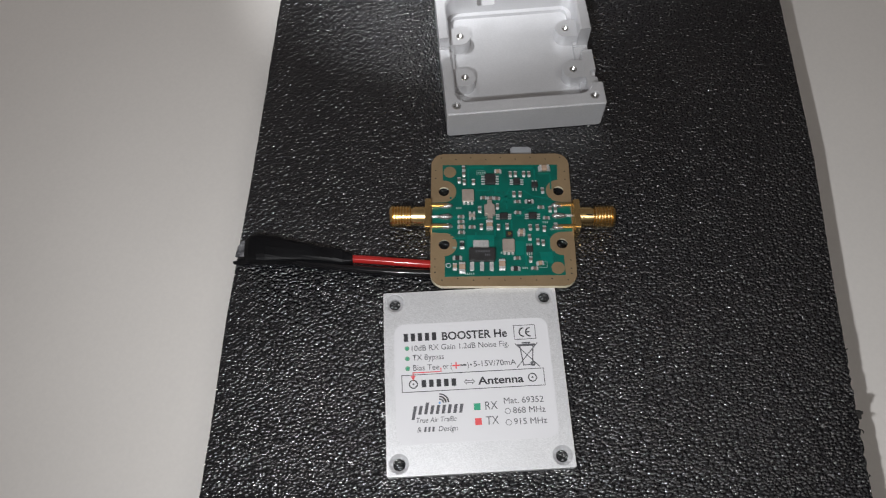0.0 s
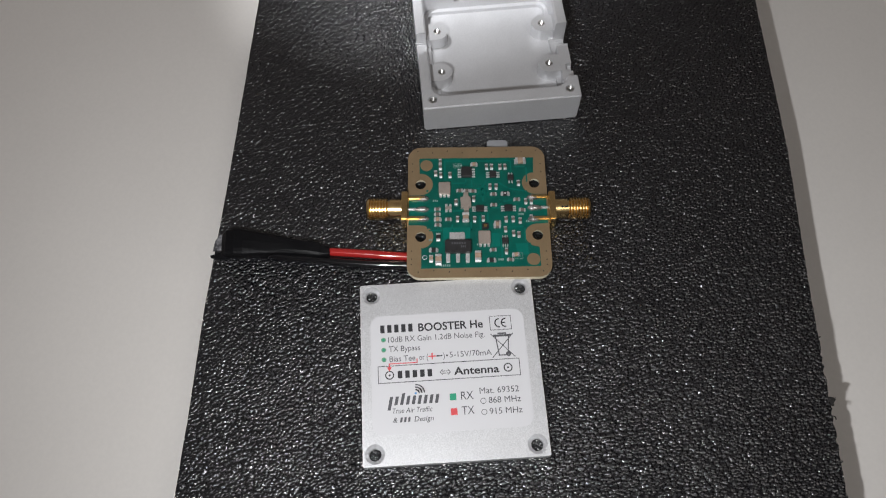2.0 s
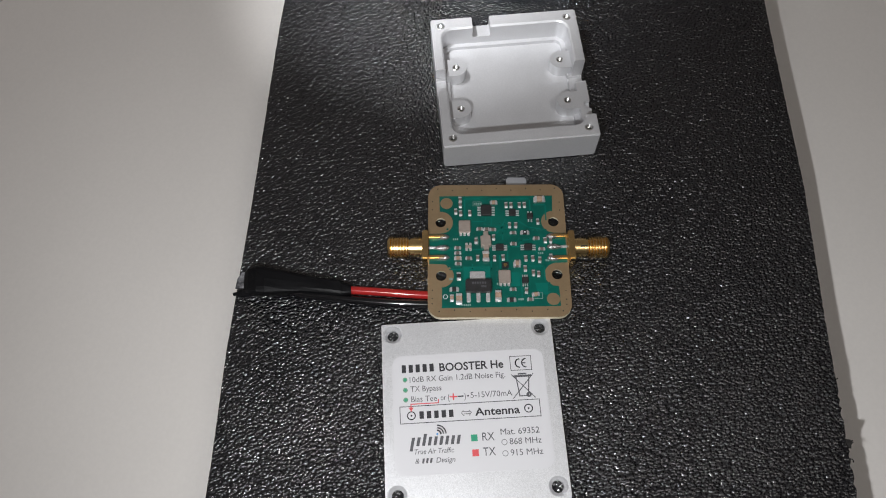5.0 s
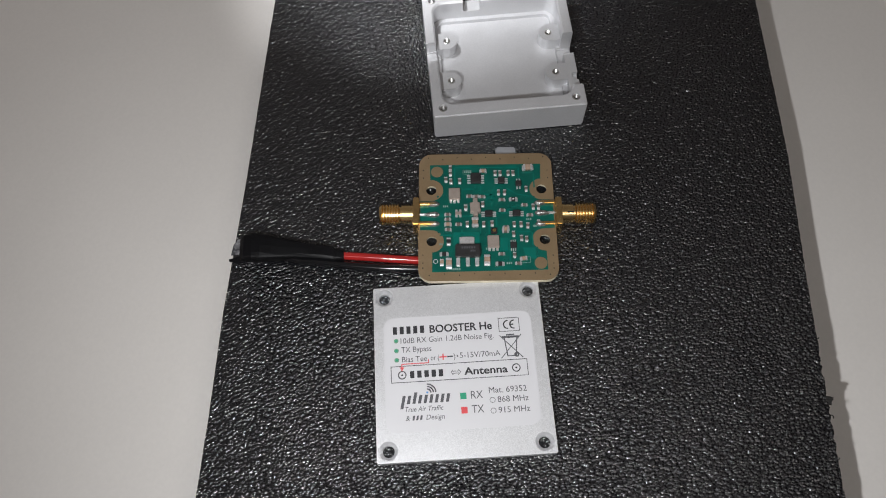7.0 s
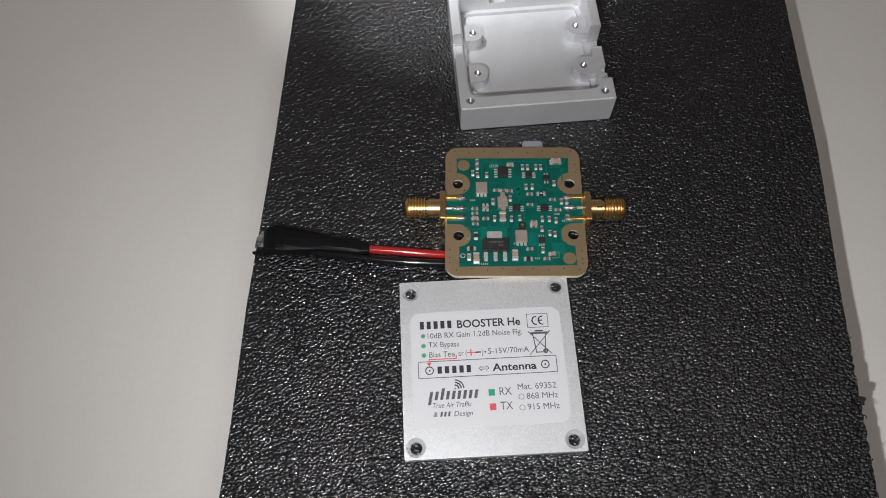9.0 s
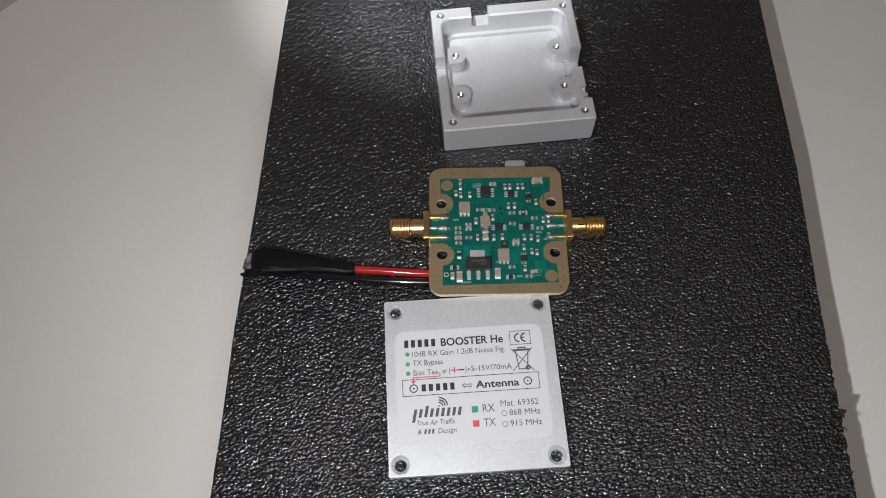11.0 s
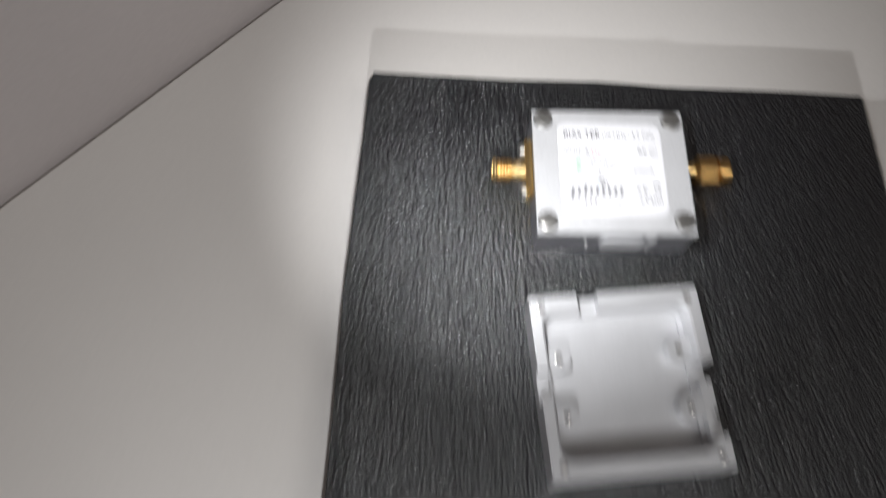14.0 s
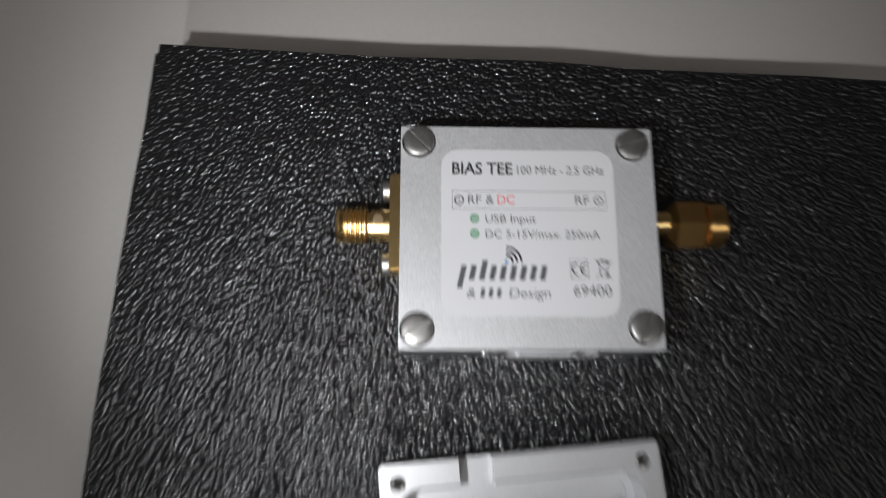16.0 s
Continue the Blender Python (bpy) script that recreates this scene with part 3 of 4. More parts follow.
# lighter copper runs under the mask
RUNS = [((-8.4, 8.6), (-8.4, 14.3), (-4.5, 14.3)), ((-1.5, 8.4), (-1.5, 5.9), (1.3, 5.9), (1.3, 2.4)), ((-2.0, 14.2), (8.8, 14.2), (8.8, 10.6)),
        ((-12.6, -0.5), (-4.2, -0.5)), ((2.2, 0.3), (3.2, 0.3), (5.9, 0.3)), ((9.4, 0.1), (14.0, 0.1)), ((11.8, 5.2), (8.0, 5.9), (5.6, 7.6)),
        ((-6.7, -4.6), (-6.7, -5.8), (-1.9, -5.8), (-1.9, -3.9)), ((0.4, -2.2), (0.4, -5.6)), ((5.6, -7.2), (5.6, -13.4)), ((8.0, -5.2), (11.6, -5.2), (11.6, -9.0)),
        ((-0.2, 4.2), (1.0, 5.6), (2.2, 8.2)), ((0.8, 3.6), (2.2, 5.2), (3.0, 7.8)), ((-6.4, 7.6), (-3.0, 7.6), (-3.0, 8.6)), ((9.6, -0.9), (10.4, -2.2)), ((5.4, 1.0), (6.2, 1.9), (8.6, 2.5)),
        ((-14.2, 0.0), (-11.2, 0.0)), ((-9.4, -1.5), (-8.3, -0.8)), ((2.4, -1.2), (2.4, -6.2)), ((-12.4, -6.0), (-9.4, -6.0)), ((12.8, 8.0), (12.8, 12.4), (9.8, 12.4))]
for run in RUNS:
    part("copper_run", stroke(run, 0.34, PZ + 0.068), TRACE_GREEN, board)
part("copper_area", plate([(9.0, -9.8), (12.2, -9.8), (12.2, -12.9), (9.6, -12.9)], PZ + 0.05, PZ + 0.06), TRACE_GREEN, board)
part("copper_area", plate([(3.0, -6.9), (5.2, -6.9), (5.2, -10.6), (3.0, -10.6)], PZ + 0.05, PZ + 0.06), TRACE_GREEN, board)
part("copper_area", plate([(-9.0, -5.2), (-2.2, -5.2), (-2.2, -9.0), (-9.0, -9.0)], PZ + 0.05, PZ + 0.06), TRACE_GREEN, board)


def chip_mesh(length, width, tall, body):
    """A small two-ended part: a ceramic body with tinned ends, lying along x."""
    bm = block(-length * 0.27, length * 0.27, -width / 2, width / 2, 0.02, tall * 0.94, 0.04, 1)
    for s in (-1, 1):
        a, b = sorted((s * length * 0.27, s * length / 2))
        join(bm, block(a, b, -width / 2 - 0.02, width / 2 + 0.02, 0.0, tall, 0.06, 1), 1)
        a, b = sorted((s * length * 0.40, s * length * 0.62))
        join(bm, block(a, b, -width * 0.5, width * 0.5, 0.0, tall * 0.25, 0.04, 1), 1)
    return finish(bm, "chip", [body, TIN])


CHIP_GREY = chip_mesh(1.45, 0.78, 0.55, CERAMIC_GREY)
CHIP_TAN = chip_mesh(1.6, 0.95, 0.7, CERAMIC_TAN)
CHIP_DARK = chip_mesh(1.9, 1.05, 0.55, CHIP_BLACK)
CHIP_LARGE = chip_mesh(2.5, 1.5, 1.0, CERAMIC_TAN)
UPRIGHT = [(-9.6, 14.0), (-9.6, 12.4), (-10.8, 10.5), (-9.5, 10.0), (-7.1, 10.0), (2.5, 12.3), (3.8, 12.3), (6.0, 12.3), (7.3, 12.3), (3.2, 6.4), (4.8, 6.4),
           (10.6, 7.4), (-1.1, 2.9), (-5.65, 2.0), (12.2, 2.0), (13.6, 2.0), (-5.3, -2.9), (-1.0, -3.0), (1.2, -2.8), (6.95, -3.1),
           (8.75, -3.1), (10.5, -3.5), (6.7, -5.9), (8.7, -7.1), (10.0, -7.4), (6.7, -11.9), (13.4, -2.7)]
LEVEL = [(4.05, 4.15), (-4.6, 5.3), (-1.2, 5.1), (-2.8, 5.2), (4.0, 1.0), (9.95, 2.5), (11.2, -0.5), (-7.6, -3.0), (4.8, -4.0), (4.65, -5.2), (3.4, -11.6), (7.6, -14.3), (-10.4, -0.1), (-10.4, -1.5), (-10.3, -4.5)]
for x, y in UPRIGHT:
    shared("chip_capacitor", CHIP_GREY, board, x, y, PZ + 0.06, 90 + rng.uniform(-3, 3))
for x, y in LEVEL:
    shared("chip_resistor", CHIP_GREY, board, x, y, PZ + 0.06, rng.uniform(-3, 3))
for x, y, a in ((-0.75, 13.0, 0), (9.0, -13.0, 8), (-12.0, -13.8, 90), (-0.4, -13.3, 90), (-10.2, -14.1, 90), (-10.35, -3.0, 0), (4.7, -4.6, 0)):
    shared("chip_capacitor", CHIP_TAN if y > -13.2 else CHIP_LARGE if x > -11 else CHIP_TAN, board, x, y, PZ + 0.06, a)
shared("chip_capacitor", CHIP_LARGE, board, 11.35, 13.85, PZ + 0.06, 2)
for x, y, a in ((7.05, 4.2, 0), (-11.4, -11.5, 0), (-10.2, -7.9, 90), (2.9, -14.4, 0)):
    shared("chip_resistor", CHIP_DARK, board, x, y, PZ + 0.06, a)
part("value_mark", plate(rounded(0.55, 0.4, 0.1, 2, 7.05, 4.2), PZ + 0.63, PZ + 0.64), LABEL_WHITE, board)


def packaged(name, x, y, w, d, tall, pins, span, pin_w):
    """A black moulded package with tinned legs on its two long sides."""
    bm = block(x - w / 2, x + w / 2, y - d / 2, y + d / 2, PZ + 0.15, PZ + tall, 0.12, 1)
    ob = part(name, bm, CHIP_BLACK, board, "black moulded chip")
    for s in (-1, 1):
        for k in range(pins):
            c = y - d / 2 + d * (k + 0.5) / pins if span == "x" else x - w / 2 + w * (k + 0.5) / pins
            if span == "x":
                a, b = sorted((x + s * w / 2, x + s * (w / 2 + 0.95)))
                leg = block(a, b, c - pin_w / 2, c + pin_w / 2, PZ + 0.06, PZ + 0.35, 0.08, 1)
            else:
                a, b = sorted((y + s * d / 2, y + s * (d / 2 + 0.8)))
                leg = block(c - pin_w / 2, c + pin_w / 2, a, b, PZ + 0.06, PZ + 0.35, 0.08, 1)
            part("leg", leg, TIN, ob)
    return ob


packaged("chip", -2.8, 10.5, 2.7, 2.9, 1.2, 4, "x", 0.42)
packaged("chip", 4.05, 9.9, 1.7, 1.9, 0.9, 3, "x", 0.36)
packaged("chip", 8.6, 8.9, 1.5, 1.5, 0.9, 2, "y", 0.40)
packaged("chip", 0.4, -0.1, 2.0, 1.7, 0.9, 3, "x", 0.36)
packaged("chip", 7.7, -0.05, 2.0, 1.7, 0.9, 3, "x", 0.36)
packaged("chip", 6.5, -9.2, 1.6, 1.6, 0.8, 3, "y", 0.30)
regulator = part("regulator", block(-8.55, -2.1, -12.6, -9.25, PZ + 0.15, PZ + 1.75, 0.2), CHIP_BLACK, board, "large black voltage regulator")
part("tab", block(-7.4, -3.55, -9.3, -6.7, PZ + 0.06, PZ + 0.6, 0.15), TIN, regulator, "tinned cooling tab")
for x in (-7.8, -5.35, -2.95):
    part("leg", block(x - 0.5, x + 0.5, -15.0, -12.5, PZ + 0.06, PZ + 0.55, 0.14), TIN, regulator)
blank_word(spans_of(-6.9, -3.2, [(0, 0.55)] * 6, 0.35), -10.6, PZ + 1.76, INK_GREY, regulator)
blank_word(spans_of(-4.6, -3.2, [(0, 0.5)] * 3, 0.35), -11.5, PZ + 1.76, INK_GREY, regulator)
for x, y in ((-8.55, 5.8), (1.35, -8.3)):
    can = part("filter_can", block(x - 1.5, x + 1.5, y - 1.7, y + 1.7, PZ + 0.1, PZ + 1.1, 0.15), CAN_LID, board, "flat beige metal filter can")
    for dx in (-1.0, 0.0, 1.0):
        part("leg", block(x + dx - 0.32, x + dx + 0.32, y - 2.4, y - 1.6, PZ + 0.06, PZ + 0.32, 0.06, 1), TIN, can)
trim = part("trimmer", block(0.85, 2.45, -5.9, -4.3, PZ + 0.06, PZ + 0.8, 0.1), CHIP_BLACK, board, "tiny black square with gold centre")
part("trimmer_centre", lathe([(PZ + 0.75, 0.5), (PZ + 0.95, 0.45)], 16, "z", (1.65, -5.1, 0)), GOLD, trim)
switch = part("tiny_package", block(-8.4, -6.8, -0.25, 0.7, PZ + 0.06, PZ + 0.55, 0.12), CAN_LID, board, "tiny pale four-legged chip")
for dx, dy in ((-0.5, -0.6), (0.5, -0.6), (-0.5, 0.85), (0.5, 0.85)):
    part("leg", block(-7.6 + dx - 0.32, -7.6 + dx + 0.32, 0.12 + dy - 0.4, 0.12 + dy + 0.4, PZ + 0.06, PZ + 0.4, 0.08, 1), TIN, switch)
# faint printed outlines and unreadable marks on the mask
for x0, x1, y0, y1 in ((-6.2, -4.0, 12.2, 13.4), (-5.9, -5.1, 0.9, 3.1), (8.1, 10.7, -14.0, -12.4)):
    frame_line(x0, x1, y0, y1, 0.11, PZ + 0.075, PRINT_PALE, board)
for x, y, n in ((-5.9, 12.55, 4), (-11.6, 2.2, 3), (-0.6, -10.3, 3), (4.6, -14.4, 3), (-9.6, -15.9, 5), (10.2, -1.9, 3), (-12.6, -8.9, 2), (12.0, -3.9, 2)):
    blank_word(spans_of(x, x + 0.5 * n, [(0, 0.55)] * n, 0.35), y, PZ + 0.08, PRINT_PALE, board)
coil = part("inductor", plate([(-3.75, 3.1), (-3.65, 4.3), (-2.55, 4.3), (-2.45, 3.1), (-1.95, 2.9), (-1.75, 0.3), (-2.4, 0.05), (-2.45, -0.9), (-3.6, -0.9), (-3.7, 0.05), (-4.4, 0.2), (-4.5, 2.8)], PZ + 0.06, PZ + 1.4, bevel=0.2), CAN_LID, board, "beige ferrite inductor")
ends = part("chip_inductor", block(-3.95, -2.5, -3.2, -1.9, PZ + 0.06, PZ + 0.95, 0.12), CERAMIC_TAN, board, "chip inductor with tinned ends")
for y0, y1 in ((-3.95, -3.1), (-2.0, -1.2)):
    part("tinned_end", block(-4.1, -2.35, y0, y1, PZ + 0.06, PZ + 1.0, 0.15), TIN, ends)
# edge connectors, their three soldered legs each
for s, y in ((-1, 0.5), (1, 0.15)):
    x = s * 17.95
    a, b = sorted((x, x + s * 1.55))
    flange = part("connector_flange", block(a, b, y - 4.3, y + 3.7, 0.0, 5.7, 0.2), GOLD, board, "square gold-plated flange")
    jack(flange, x + s * 1.55, y, 2.95, s, 8.9, 0.92)
    for dy in (-3.2, -0.5, 2.6) if s < 0 else (-3.2, 0.0, 3.0):
        a, b = sorted((x, x - s * 4.6))
        pin = block(a, b, y + dy - (0.35 if abs(dy) < 1 else 0.5), y + dy + (0.35 if abs(dy) < 1 else 0.5), PZ + 0.0, PZ + (0.55 if abs(dy) < 1 else 0.9), 0.22)
        leg = part("signal_leg" if abs(dy) < 1 else "ground_leg", pin, TIN if abs(dy) < 1 else GOLD, flange)
        blob = lathe([(x - s * 5.5, 0.1), (x - s * 5.1, 0.55), (x - s * 4.3, 0.85), (x - s * 3.0, 0.72), (x - s * 1.4, 0.3)], 12, "x", (0, y + dy, PZ + 0.1))
        part("solder", blob, SOLDER, leg, "shiny solder", True)
part("barrel_slot", block(20.9, 22.6, -0.75, 0.4, 5.1, 5.42, 0.08, 1), HOLE_DARK, board, "dark block painted as the shaded slot in the connector barrel")
part("plastic_tab", block(3.0, 8.5, 15.0, 22.0, 0.2, 1.7, 0.4), CLEAR_TAB, board, "milky plastic tab under the board")

# ---- the taped power lead ----
lead = thing("power_lead", 0, 0, 0, 0, "red and black power lead wrapped in black tape at its end", "cable")
part("red_wire", tube(curve_points([(-6.5, 29.2, 0.95), (-9.5, 29.35, 1.0), (-16.4, 30.15, 1.25), (-23.5, 31.1, 1.4), (-30.5, 31.9, 1.5)]), 1.05, 16), RED_WIRE, lead, "glossy red insulated wire", True)
part("black_wire", tube(curve_points([(-6.5, 26.6, 0.95), (-9.5, 26.9, 1.0), (-16.5, 27.5, 1.1), (-23.5, 28.4, 1.15), (-28.7, 29.2, 1.2), (-34.9, 30.3, 1.3), (-40.1, 31.1, 1.2), (-44.5, 32.6, 1.3)]), 1.05, 16), BLACK_WIRE, lead, "glossy black insulated wire", True)
bm = bmesh.new()
loops = []
for x, lo, hi, tall in ((-55.6, 32.6, 38.2, 2.6), (-54.4, 32.0, 38.9, 3.6), (-52.2, 31.6, 39.1, 4.2), (-50.0, 31.4, 38.6, 4.3), (-45.5, 31.4, 37.4, 4.2), (-41.0, 31.4, 36.2, 3.9),
                        (-36.7, 30.9, 35.0, 3.7), (-33.0, 30.4, 34.4, 3.5), (-31.0, 30.2, 34.1, 3.3), (-30.4, 30.3, 33.2, 3.1), (-28.4, 30.3, 32.9, 3.0)):
    loop = []
    for k in range(20):
        a = 2 * math.pi * k / 20
        c, s = math.cos(a), math.sin(a)
        u, v = math.copysign(abs(c) ** 0.42, c), math.copysign(abs(s) ** 0.42, s)
        j = 0.22 * noise.noise(Vector((x * 0.35, c * 2.0, s * 2.0)))
        loop.append(bm.verts.new((x + 0.3 * j, (lo + hi) / 2 + u * (hi - lo) / 2 + j, 0.02 + tall / 2 + v * tall / 2 + (j if v > -0.5 else 0))))
    loops.append(loop)
for a, b in zip(loops, loops[1:]):
    for k in range(20):
        bm.faces.new((a[k], a[(k + 1) % 20], b[(k + 1) % 20], b[k]))
bm.faces.new(loops[0])
bm.faces.new(loops[-1])
wrap = part("tape_wrap", bm, TAPE, lead, "crumpled black insulating tape")
part("tape_tip", plate([(-54.5, 34.4), (-57.0, 33.4), (-58.9, 33.0), (-58.7, 32.4), (-56.5, 32.0), (-54.5, 32.0)], 0.25, 0.75), TAPE, wrap, "pointed loose end of black tape")
bm = plate([(-54.8, 38.5), (-56.6, 38.6), (-57.5, 36.4), (-58.1, 33.9), (-55.0, 34.0)], 1.2, 1.5)
for v in bm.verts:
    v.co.z += 0.55 * math.sin((v.co.y - 34) * 0.9)
part("tape_flap", bm, TAPE_PAINTED_SHINE, wrap, "folded black tape flap with its sheen painted pale grey")

# ---- the milled open housing ----
housing = thing("open_housing", 17.51, 89.56, 0, 1.85, "open milled aluminium housing with an empty pocket and screw bosses", "housing")
HZ = 10.1


def carve(body, cutters):
    """Cuts shapes out of a block and gives back the mesh, in millimetres."""
    def as_object(b):
        bmesh.ops.recalc_face_normals(b, faces=b.faces)
        me = bpy.data.meshes.new("cut")
        b.to_mesh(me)
        b.free()
        return new("cut", me)

    ob = as_object(body)
    tools = [as_object(c) for c in cutters]
    for t in tools:
        mod = ob.modifiers.new("cut", "BOOLEAN")
        mod.operation, mod.solver, mod.object = "DIFFERENCE", "EXACT", t
    bpy.context.view_layer.update()
    me = bpy.data.meshes.new_from_object(ob.evaluated_get(bpy.context.evaluated_depsgraph_get()))
    out = bmesh.new()
    out.from_mesh(me)
    for o in (ob, *tools):
        bpy.data.objects.remove(o)
    return out


cuts = [plate(rounded(36.2, 35.4, 3.2, 7, -0.1, 0.0), 14.0, 2.2, bevel=1.2)]
low, high = rounded(36.2, 35.4, 3.2, 7, -0.1, 0.0), rounded(37.4, 36.6, 3.8, 7, -0.1, 0.0)
bm = bmesh.new()
rings = [[bm.verts.new((x, y, z)) for x, y in loop] for loop, z in ((low, HZ - 0.45), (high, HZ + 0.15), (high, 14.0))]
for a, b in zip(rings, rings[1:]):
    for k in range(len(a)):
        bm.faces.new((a[k], a[(k + 1) % len(a)], b[(k + 1) % len(a)], b[k]))
bm.faces.new(rings[0])
bm.faces.new(rings[-1])
cuts.append(bm)
cuts += [lathe([(2.5, 0.95), (9.4, 0.95), (10.0, 1.2), (14, 1.2)], 20, "z", (x, y, 0)) for x, y in corner]
cuts.append(block(-24, -17, -3.65, 3.6, 5.6, 14, 0.4))
cuts.append(block(16.5, 24, -1.25, 3.2, 2.6, 14, 0.4))
cuts.append(block(16.5, 24, -14.9, -1.0, 6.2, 14, 0.3))
cuts.append(block(19.3, 24, -10.4, -7.8, 4.4, 14, 0.3))
cuts.append(block(-9.1, -4.0, 15.5, 24, 6.0, 14, 0.3))
shell = carve(block(-W / 2, W / 2, -D / 2, D / 2, 0.0, HZ, 0.35), cuts)
part("shell", shell, MILLED, housing, "bright milled aluminium shell", True)


def threaded_hole(x, y, z0, z1, r, parent):
    """The ribbed wall of a screw hole, open at the top, with its floor."""
    bm, rows, z = bmesh.new(), [], z0
    while z < z1:
        rows += [(z, r), (z + 0.22, r * 0.78)]
        z += 0.45
    rows.append((z1, r))
    loops = [[bm.verts.new((px, py, h)) for px, py in circle(x, y, q, 16)] for h, q in rows]
    for a, b in zip(loops, loops[1:]):
        for k in range(16):
            bm.faces.new((a[k], a[(k + 1) % 16], b[(k + 1) % 16], b[k]))
    bm.faces.new(loops[0])
    part("thread_hole", bm, THREAD, parent, "bright threaded screw hole", True)


for x, y in corner:
    threaded_hole(x, y, 3.0, 9.9, 1.0, housing)
for sx, sy in ((-1, 1), (1, 1), (1, -1), (-1, -1)):
    x, y = sx * 14.9, sy * 7.1
    tip = arc(x, y, 2.9, -90, 90, 10) if sx < 0 else arc(x, y, 2.9, 90, 270, 10)
    wall = [(sx * 18.4, y + 2.9), (sx * 18.4, y - 2.9)] if sx < 0 else [(sx * 18.4, y - 2.9), (sx * 18.4, y + 2.9)]
    bm = plate(tip + wall, 2.1, 6.1, [circle(x, y, 1.05, 16)], 0.0)
    boss = part("screw_boss", bm, MILLED, housing, "threaded screw boss", True)
    threaded_hole(x, y, 2.3, 6.05, 1.04, boss)

# ---- the closed box with its screwed lid ----
bias = thing("bias_box", 20.92, 144.13, 0, -3.34, "closed aluminium box with white label, screwed lid and gold connectors", "electronics box")
BW, BD, BZ = 40.6, 35.9, 12.0
part("body", block(-BW / 2 + 0.15, BW / 2 - 0.15, -BD / 2 + 0.15, BD / 2 - 0.15, 0.0, BZ - 1.5, 0.3), ANODISED, bias, "grey aluminium body")
screws = ((-17.4, 15.3, -45), (17.1, 15.1, 20), (-17.5, -14.9, 28), (17.5, -14.6, 65))
cover = part("cover_plate", plate(rounded(BW, BD, 0.3, 3), BZ - 1.5, BZ, [circle(x, y, 2.72, 32) for x, y, a in screws], 0.12), BLASTED, bias, "silver blasted aluminium cover plate")
for x, y, a in screws:
    head = carve(lathe([(BZ - 1.49, 2.46), (BZ + 0.55, 2.48), (BZ + 0.78, 2.38), (BZ + 0.9, 2.1), (BZ + 0.96, 1.4), (BZ + 0.98, 0.7)], 32, "z", (0, 0, 0)), [block(-3, 3, -0.3, 0.3, BZ + 0.25, BZ + 2)])
    bmesh.ops.rotate(head, verts=head.verts, matrix=Matrix.Rotation(radians(a), 3, "Z"))
    bmesh.ops.translate(head, verts=head.verts, vec=(x, y, 0))
    part("slotted_screw", head, STEEL, bias, "slotted steel screw", True)
sheet = part("label", plate(rounded(27.6, 27.0, 2.8, 6, 0.0, 0.55), BZ, BZ + 0.08), LABEL_WHITE, bias, "white paper label with rounded corners")
Z = BZ + 0.10
words("BIAS TEE", -12.1, -2.45, 9.9, 1.9, Z, INK, sheet, 0.020)
words("100 MHz - 2.5 GHz", -1.7, 12.2, 9.95, 1.4, Z, INK_GREY, sheet)
frame_line(-12.1, 12.3, 4.15, 7.05, 0.08, Z, INK_GREY, sheet)
socket_sign(-11.0, 5.55, 0.8, 0.24, Z, INK, sheet)
words("RF &", -9.6, -5.5, 4.95, 1.45, Z, INK_GREY, sheet)
words("DC", -4.95, -2.2, 4.95, 1.45, Z, INK_RED, sheet)
words("RF", 7.45, 9.65, 4.95, 1.45, Z, INK_GREY, sheet)
socket_sign(11.15, 5.6, 0.75, 0.18, Z, INK_GREY, sheet)
for y in (2.55, 0.1):
    dot = part("bullet", plate(circle(-8.6, y, 0.75, 18), Z, Z), INK_PALE_GREEN, sheet, "small green tick dot")
    part("tick", stroke([(-8.95, y), (-8.65, y - 0.28), (-8.2, y + 0.3)], 0.14, Z + 0.01), LABEL_WHITE, sheet)
words("USB Input", -6.9, 1.1, 1.9, 1.25, Z, INK_GREY, sheet)
words("DC 5-15V/max. 250mA", -6.9, 11.1, -0.6, 1.25, Z, INK_GREY, sheet)
maker_sign(-11.2, 2.9, -7.3, 2.3, Z, sheet)
words("&", -10.0, -8.6, -10.0, 1.4, Z, INK_GREY, sheet, 0.0, 0.18)
blank_word(spans_of(-7.9, -4.1, [(0, 1.4)] * 3, 0.5), -10.0, Z, INK_GREY, sheet, 0.18)
words("Design", -3.4, 2.9, -10.0, 1.4, Z, INK_GREY, sheet, 0.0, 0.18)
conformity_mark(6.2, 9.0, -6.95, -4.05, Z, INK_GREY, sheet, 0.08)
wheelie_bin(11.4, -5.45, 2.5, 3.0, Z, INK_GREY, sheet)
words("69400", 6.6, 12.5, -9.7, 1.6, Z, INK_GREY, sheet)
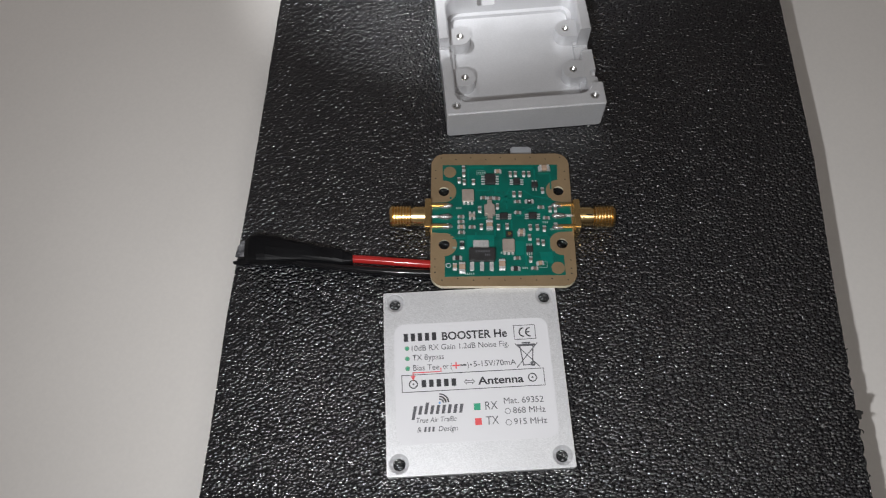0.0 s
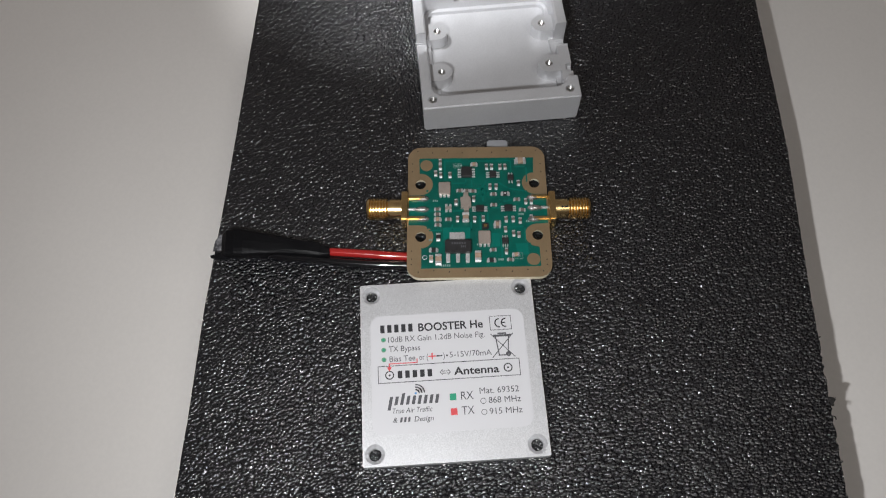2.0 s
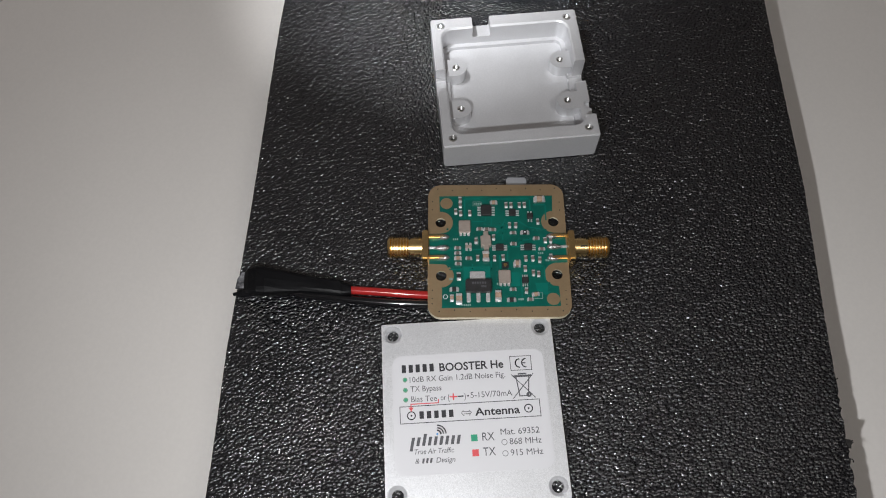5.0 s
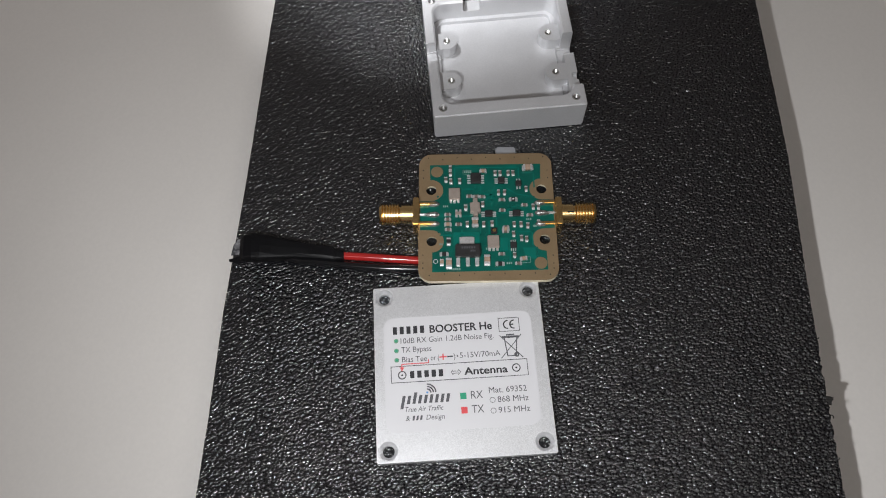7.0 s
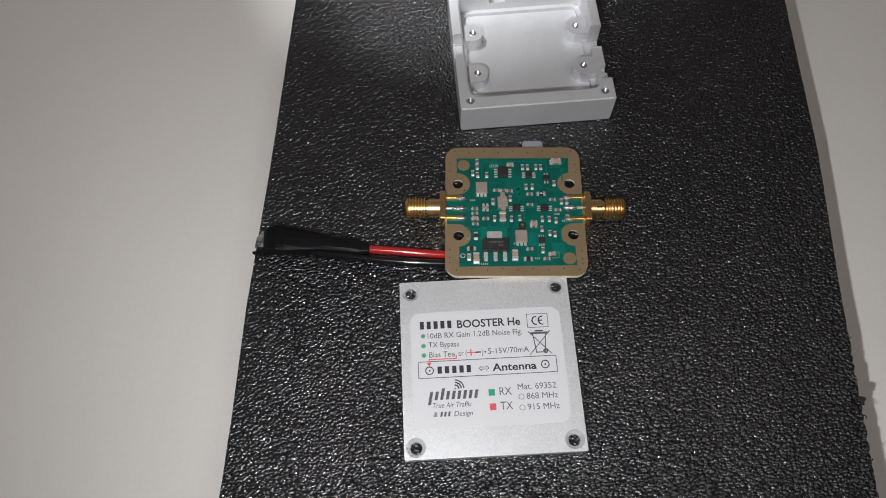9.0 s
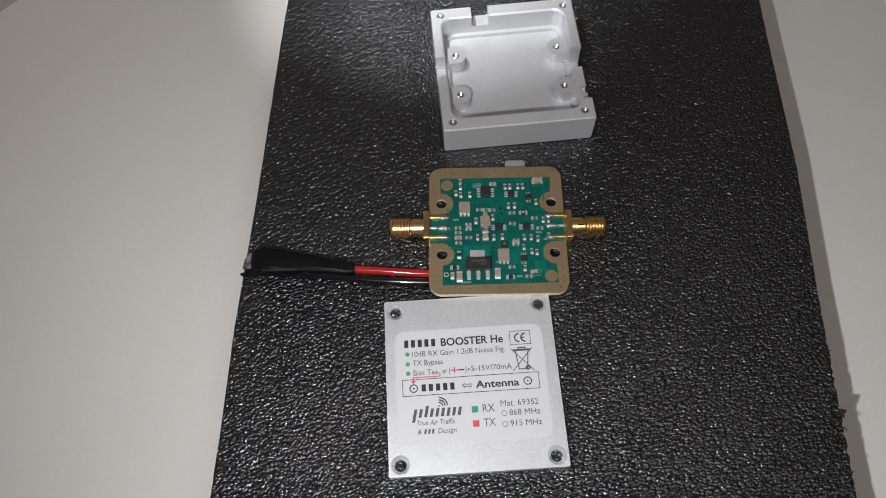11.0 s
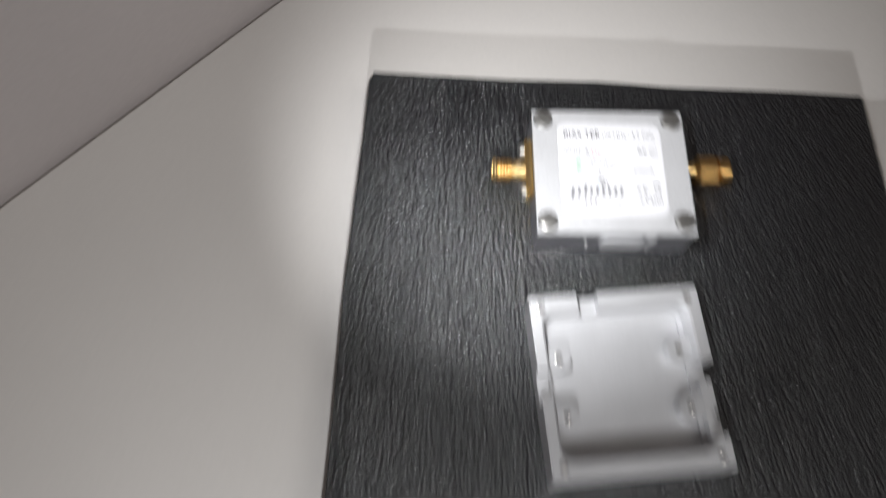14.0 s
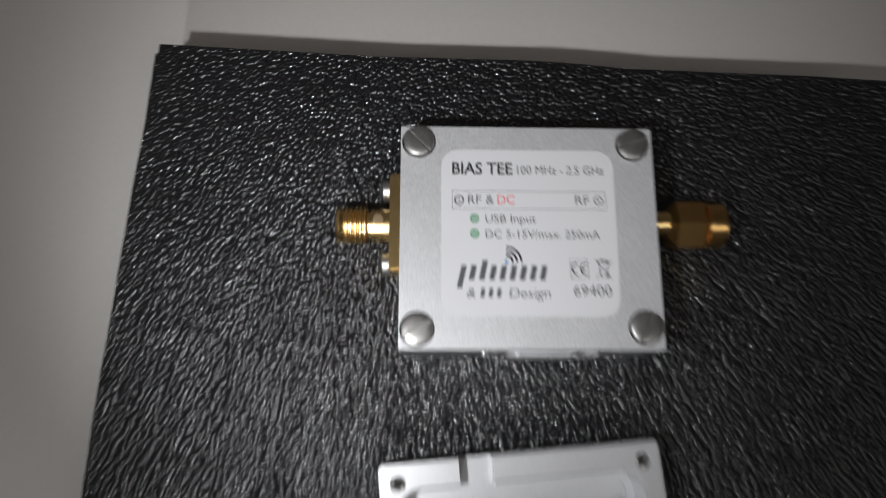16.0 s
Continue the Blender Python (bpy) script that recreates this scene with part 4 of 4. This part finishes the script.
# the two-hole flange connector
CZ = 5.9
flange = part("connector_flange", block(-22.1, -20.15, -5.2, 11.0, CZ - 2.9, CZ + 2.9, 0.3), GOLD, bias, "long gold-plated flange")
barrel = jack(flange, -22.1, 2.95, CZ, -1, 8.7)
part("pin_plug", lathe([(CZ + 2.45, 0.85), (CZ + 2.78, 0.85), (CZ + 2.82, 0.6)], 18, "z", (-23.9, 3.3, 0)), PCB_GOLD, barrel, "tan plug in the barrel side")
for y in (8.9, -3.6):
    part("flange_screw", lathe([(-22.1, 1.75), (-23.2, 1.75), (-23.7, 1.2), (-23.8, 0.5)], 20, "x", (0, y, CZ)), STEEL, flange, "round-headed steel screw", True)
# the plug side
neck = part("plug_neck", lathe([(20.1, 2.1), (24.6, 2.1), (25.2, 2.6)], 28, "x", (0, 3.65, CZ)), GOLD, bias, "gold-plated neck", True)
nut = lathe([(23.9, 2.6), (25.0, 4.25), (29.4, 4.3), (30.2, 3.9)], 6, "x", (0, 3.4, CZ - 0.4), radians(37))
soften(nut, 0.3, 20, 3)
part("hex_nut", nut, PLUG_GOLD, neck, "gold-plated hexagonal nut")
part("nut_rim", lathe([(30.1, 3.8), (32.9, 3.8), (33.15, 3.5), (33.15, 2.7), (31.5, 2.6)], 32, "x", (0, 3.45, CZ - 0.2)), PLUG_GOLD, neck, "", True)
# the socket in the front
front = -BD / 2 + 0.15
recess = plate(rounded(15.2, 8.0, 1.4, 5, 3.4, 6.0), 0.0, 0.25)
shell = plate(rounded(11.4, 6.2, 1.9, 6, 2.2, 6.0), 0.0, 0.7, bevel=0.3)
# added wedge: the slanted lit patch on the opening's wall, as brighter metal
cheek = plate([(8.5, 3.6), (9.1, 3.2), (10.7, 7.6), (10.7, 9.3), (8.5, 9.3)], 0.0, 0.6, bevel=0.2)
for bm in (recess, shell, cheek):
    for v in bm.verts:
        v.co = Vector((v.co.x, front - 0.02 - v.co.z, v.co.y))
socket = part("usb_socket", recess, ANODISED, bias, "dark recess round the power socket")
part("socket_shell", shell, MILLED, socket, "shiny metal socket shell", True)
part("lit_patch_wedge", cheek, MILLED, socket, "pale wedge standing in for the lit wall beside the socket")
part("indicator", lathe([(front + 0.1, 0.55), (front - 0.3, 0.5), (front - 0.45, 0.25)], 14, "y", (-6.8, 0, 5.0)), TIN, bias, "tiny round indicator", True)
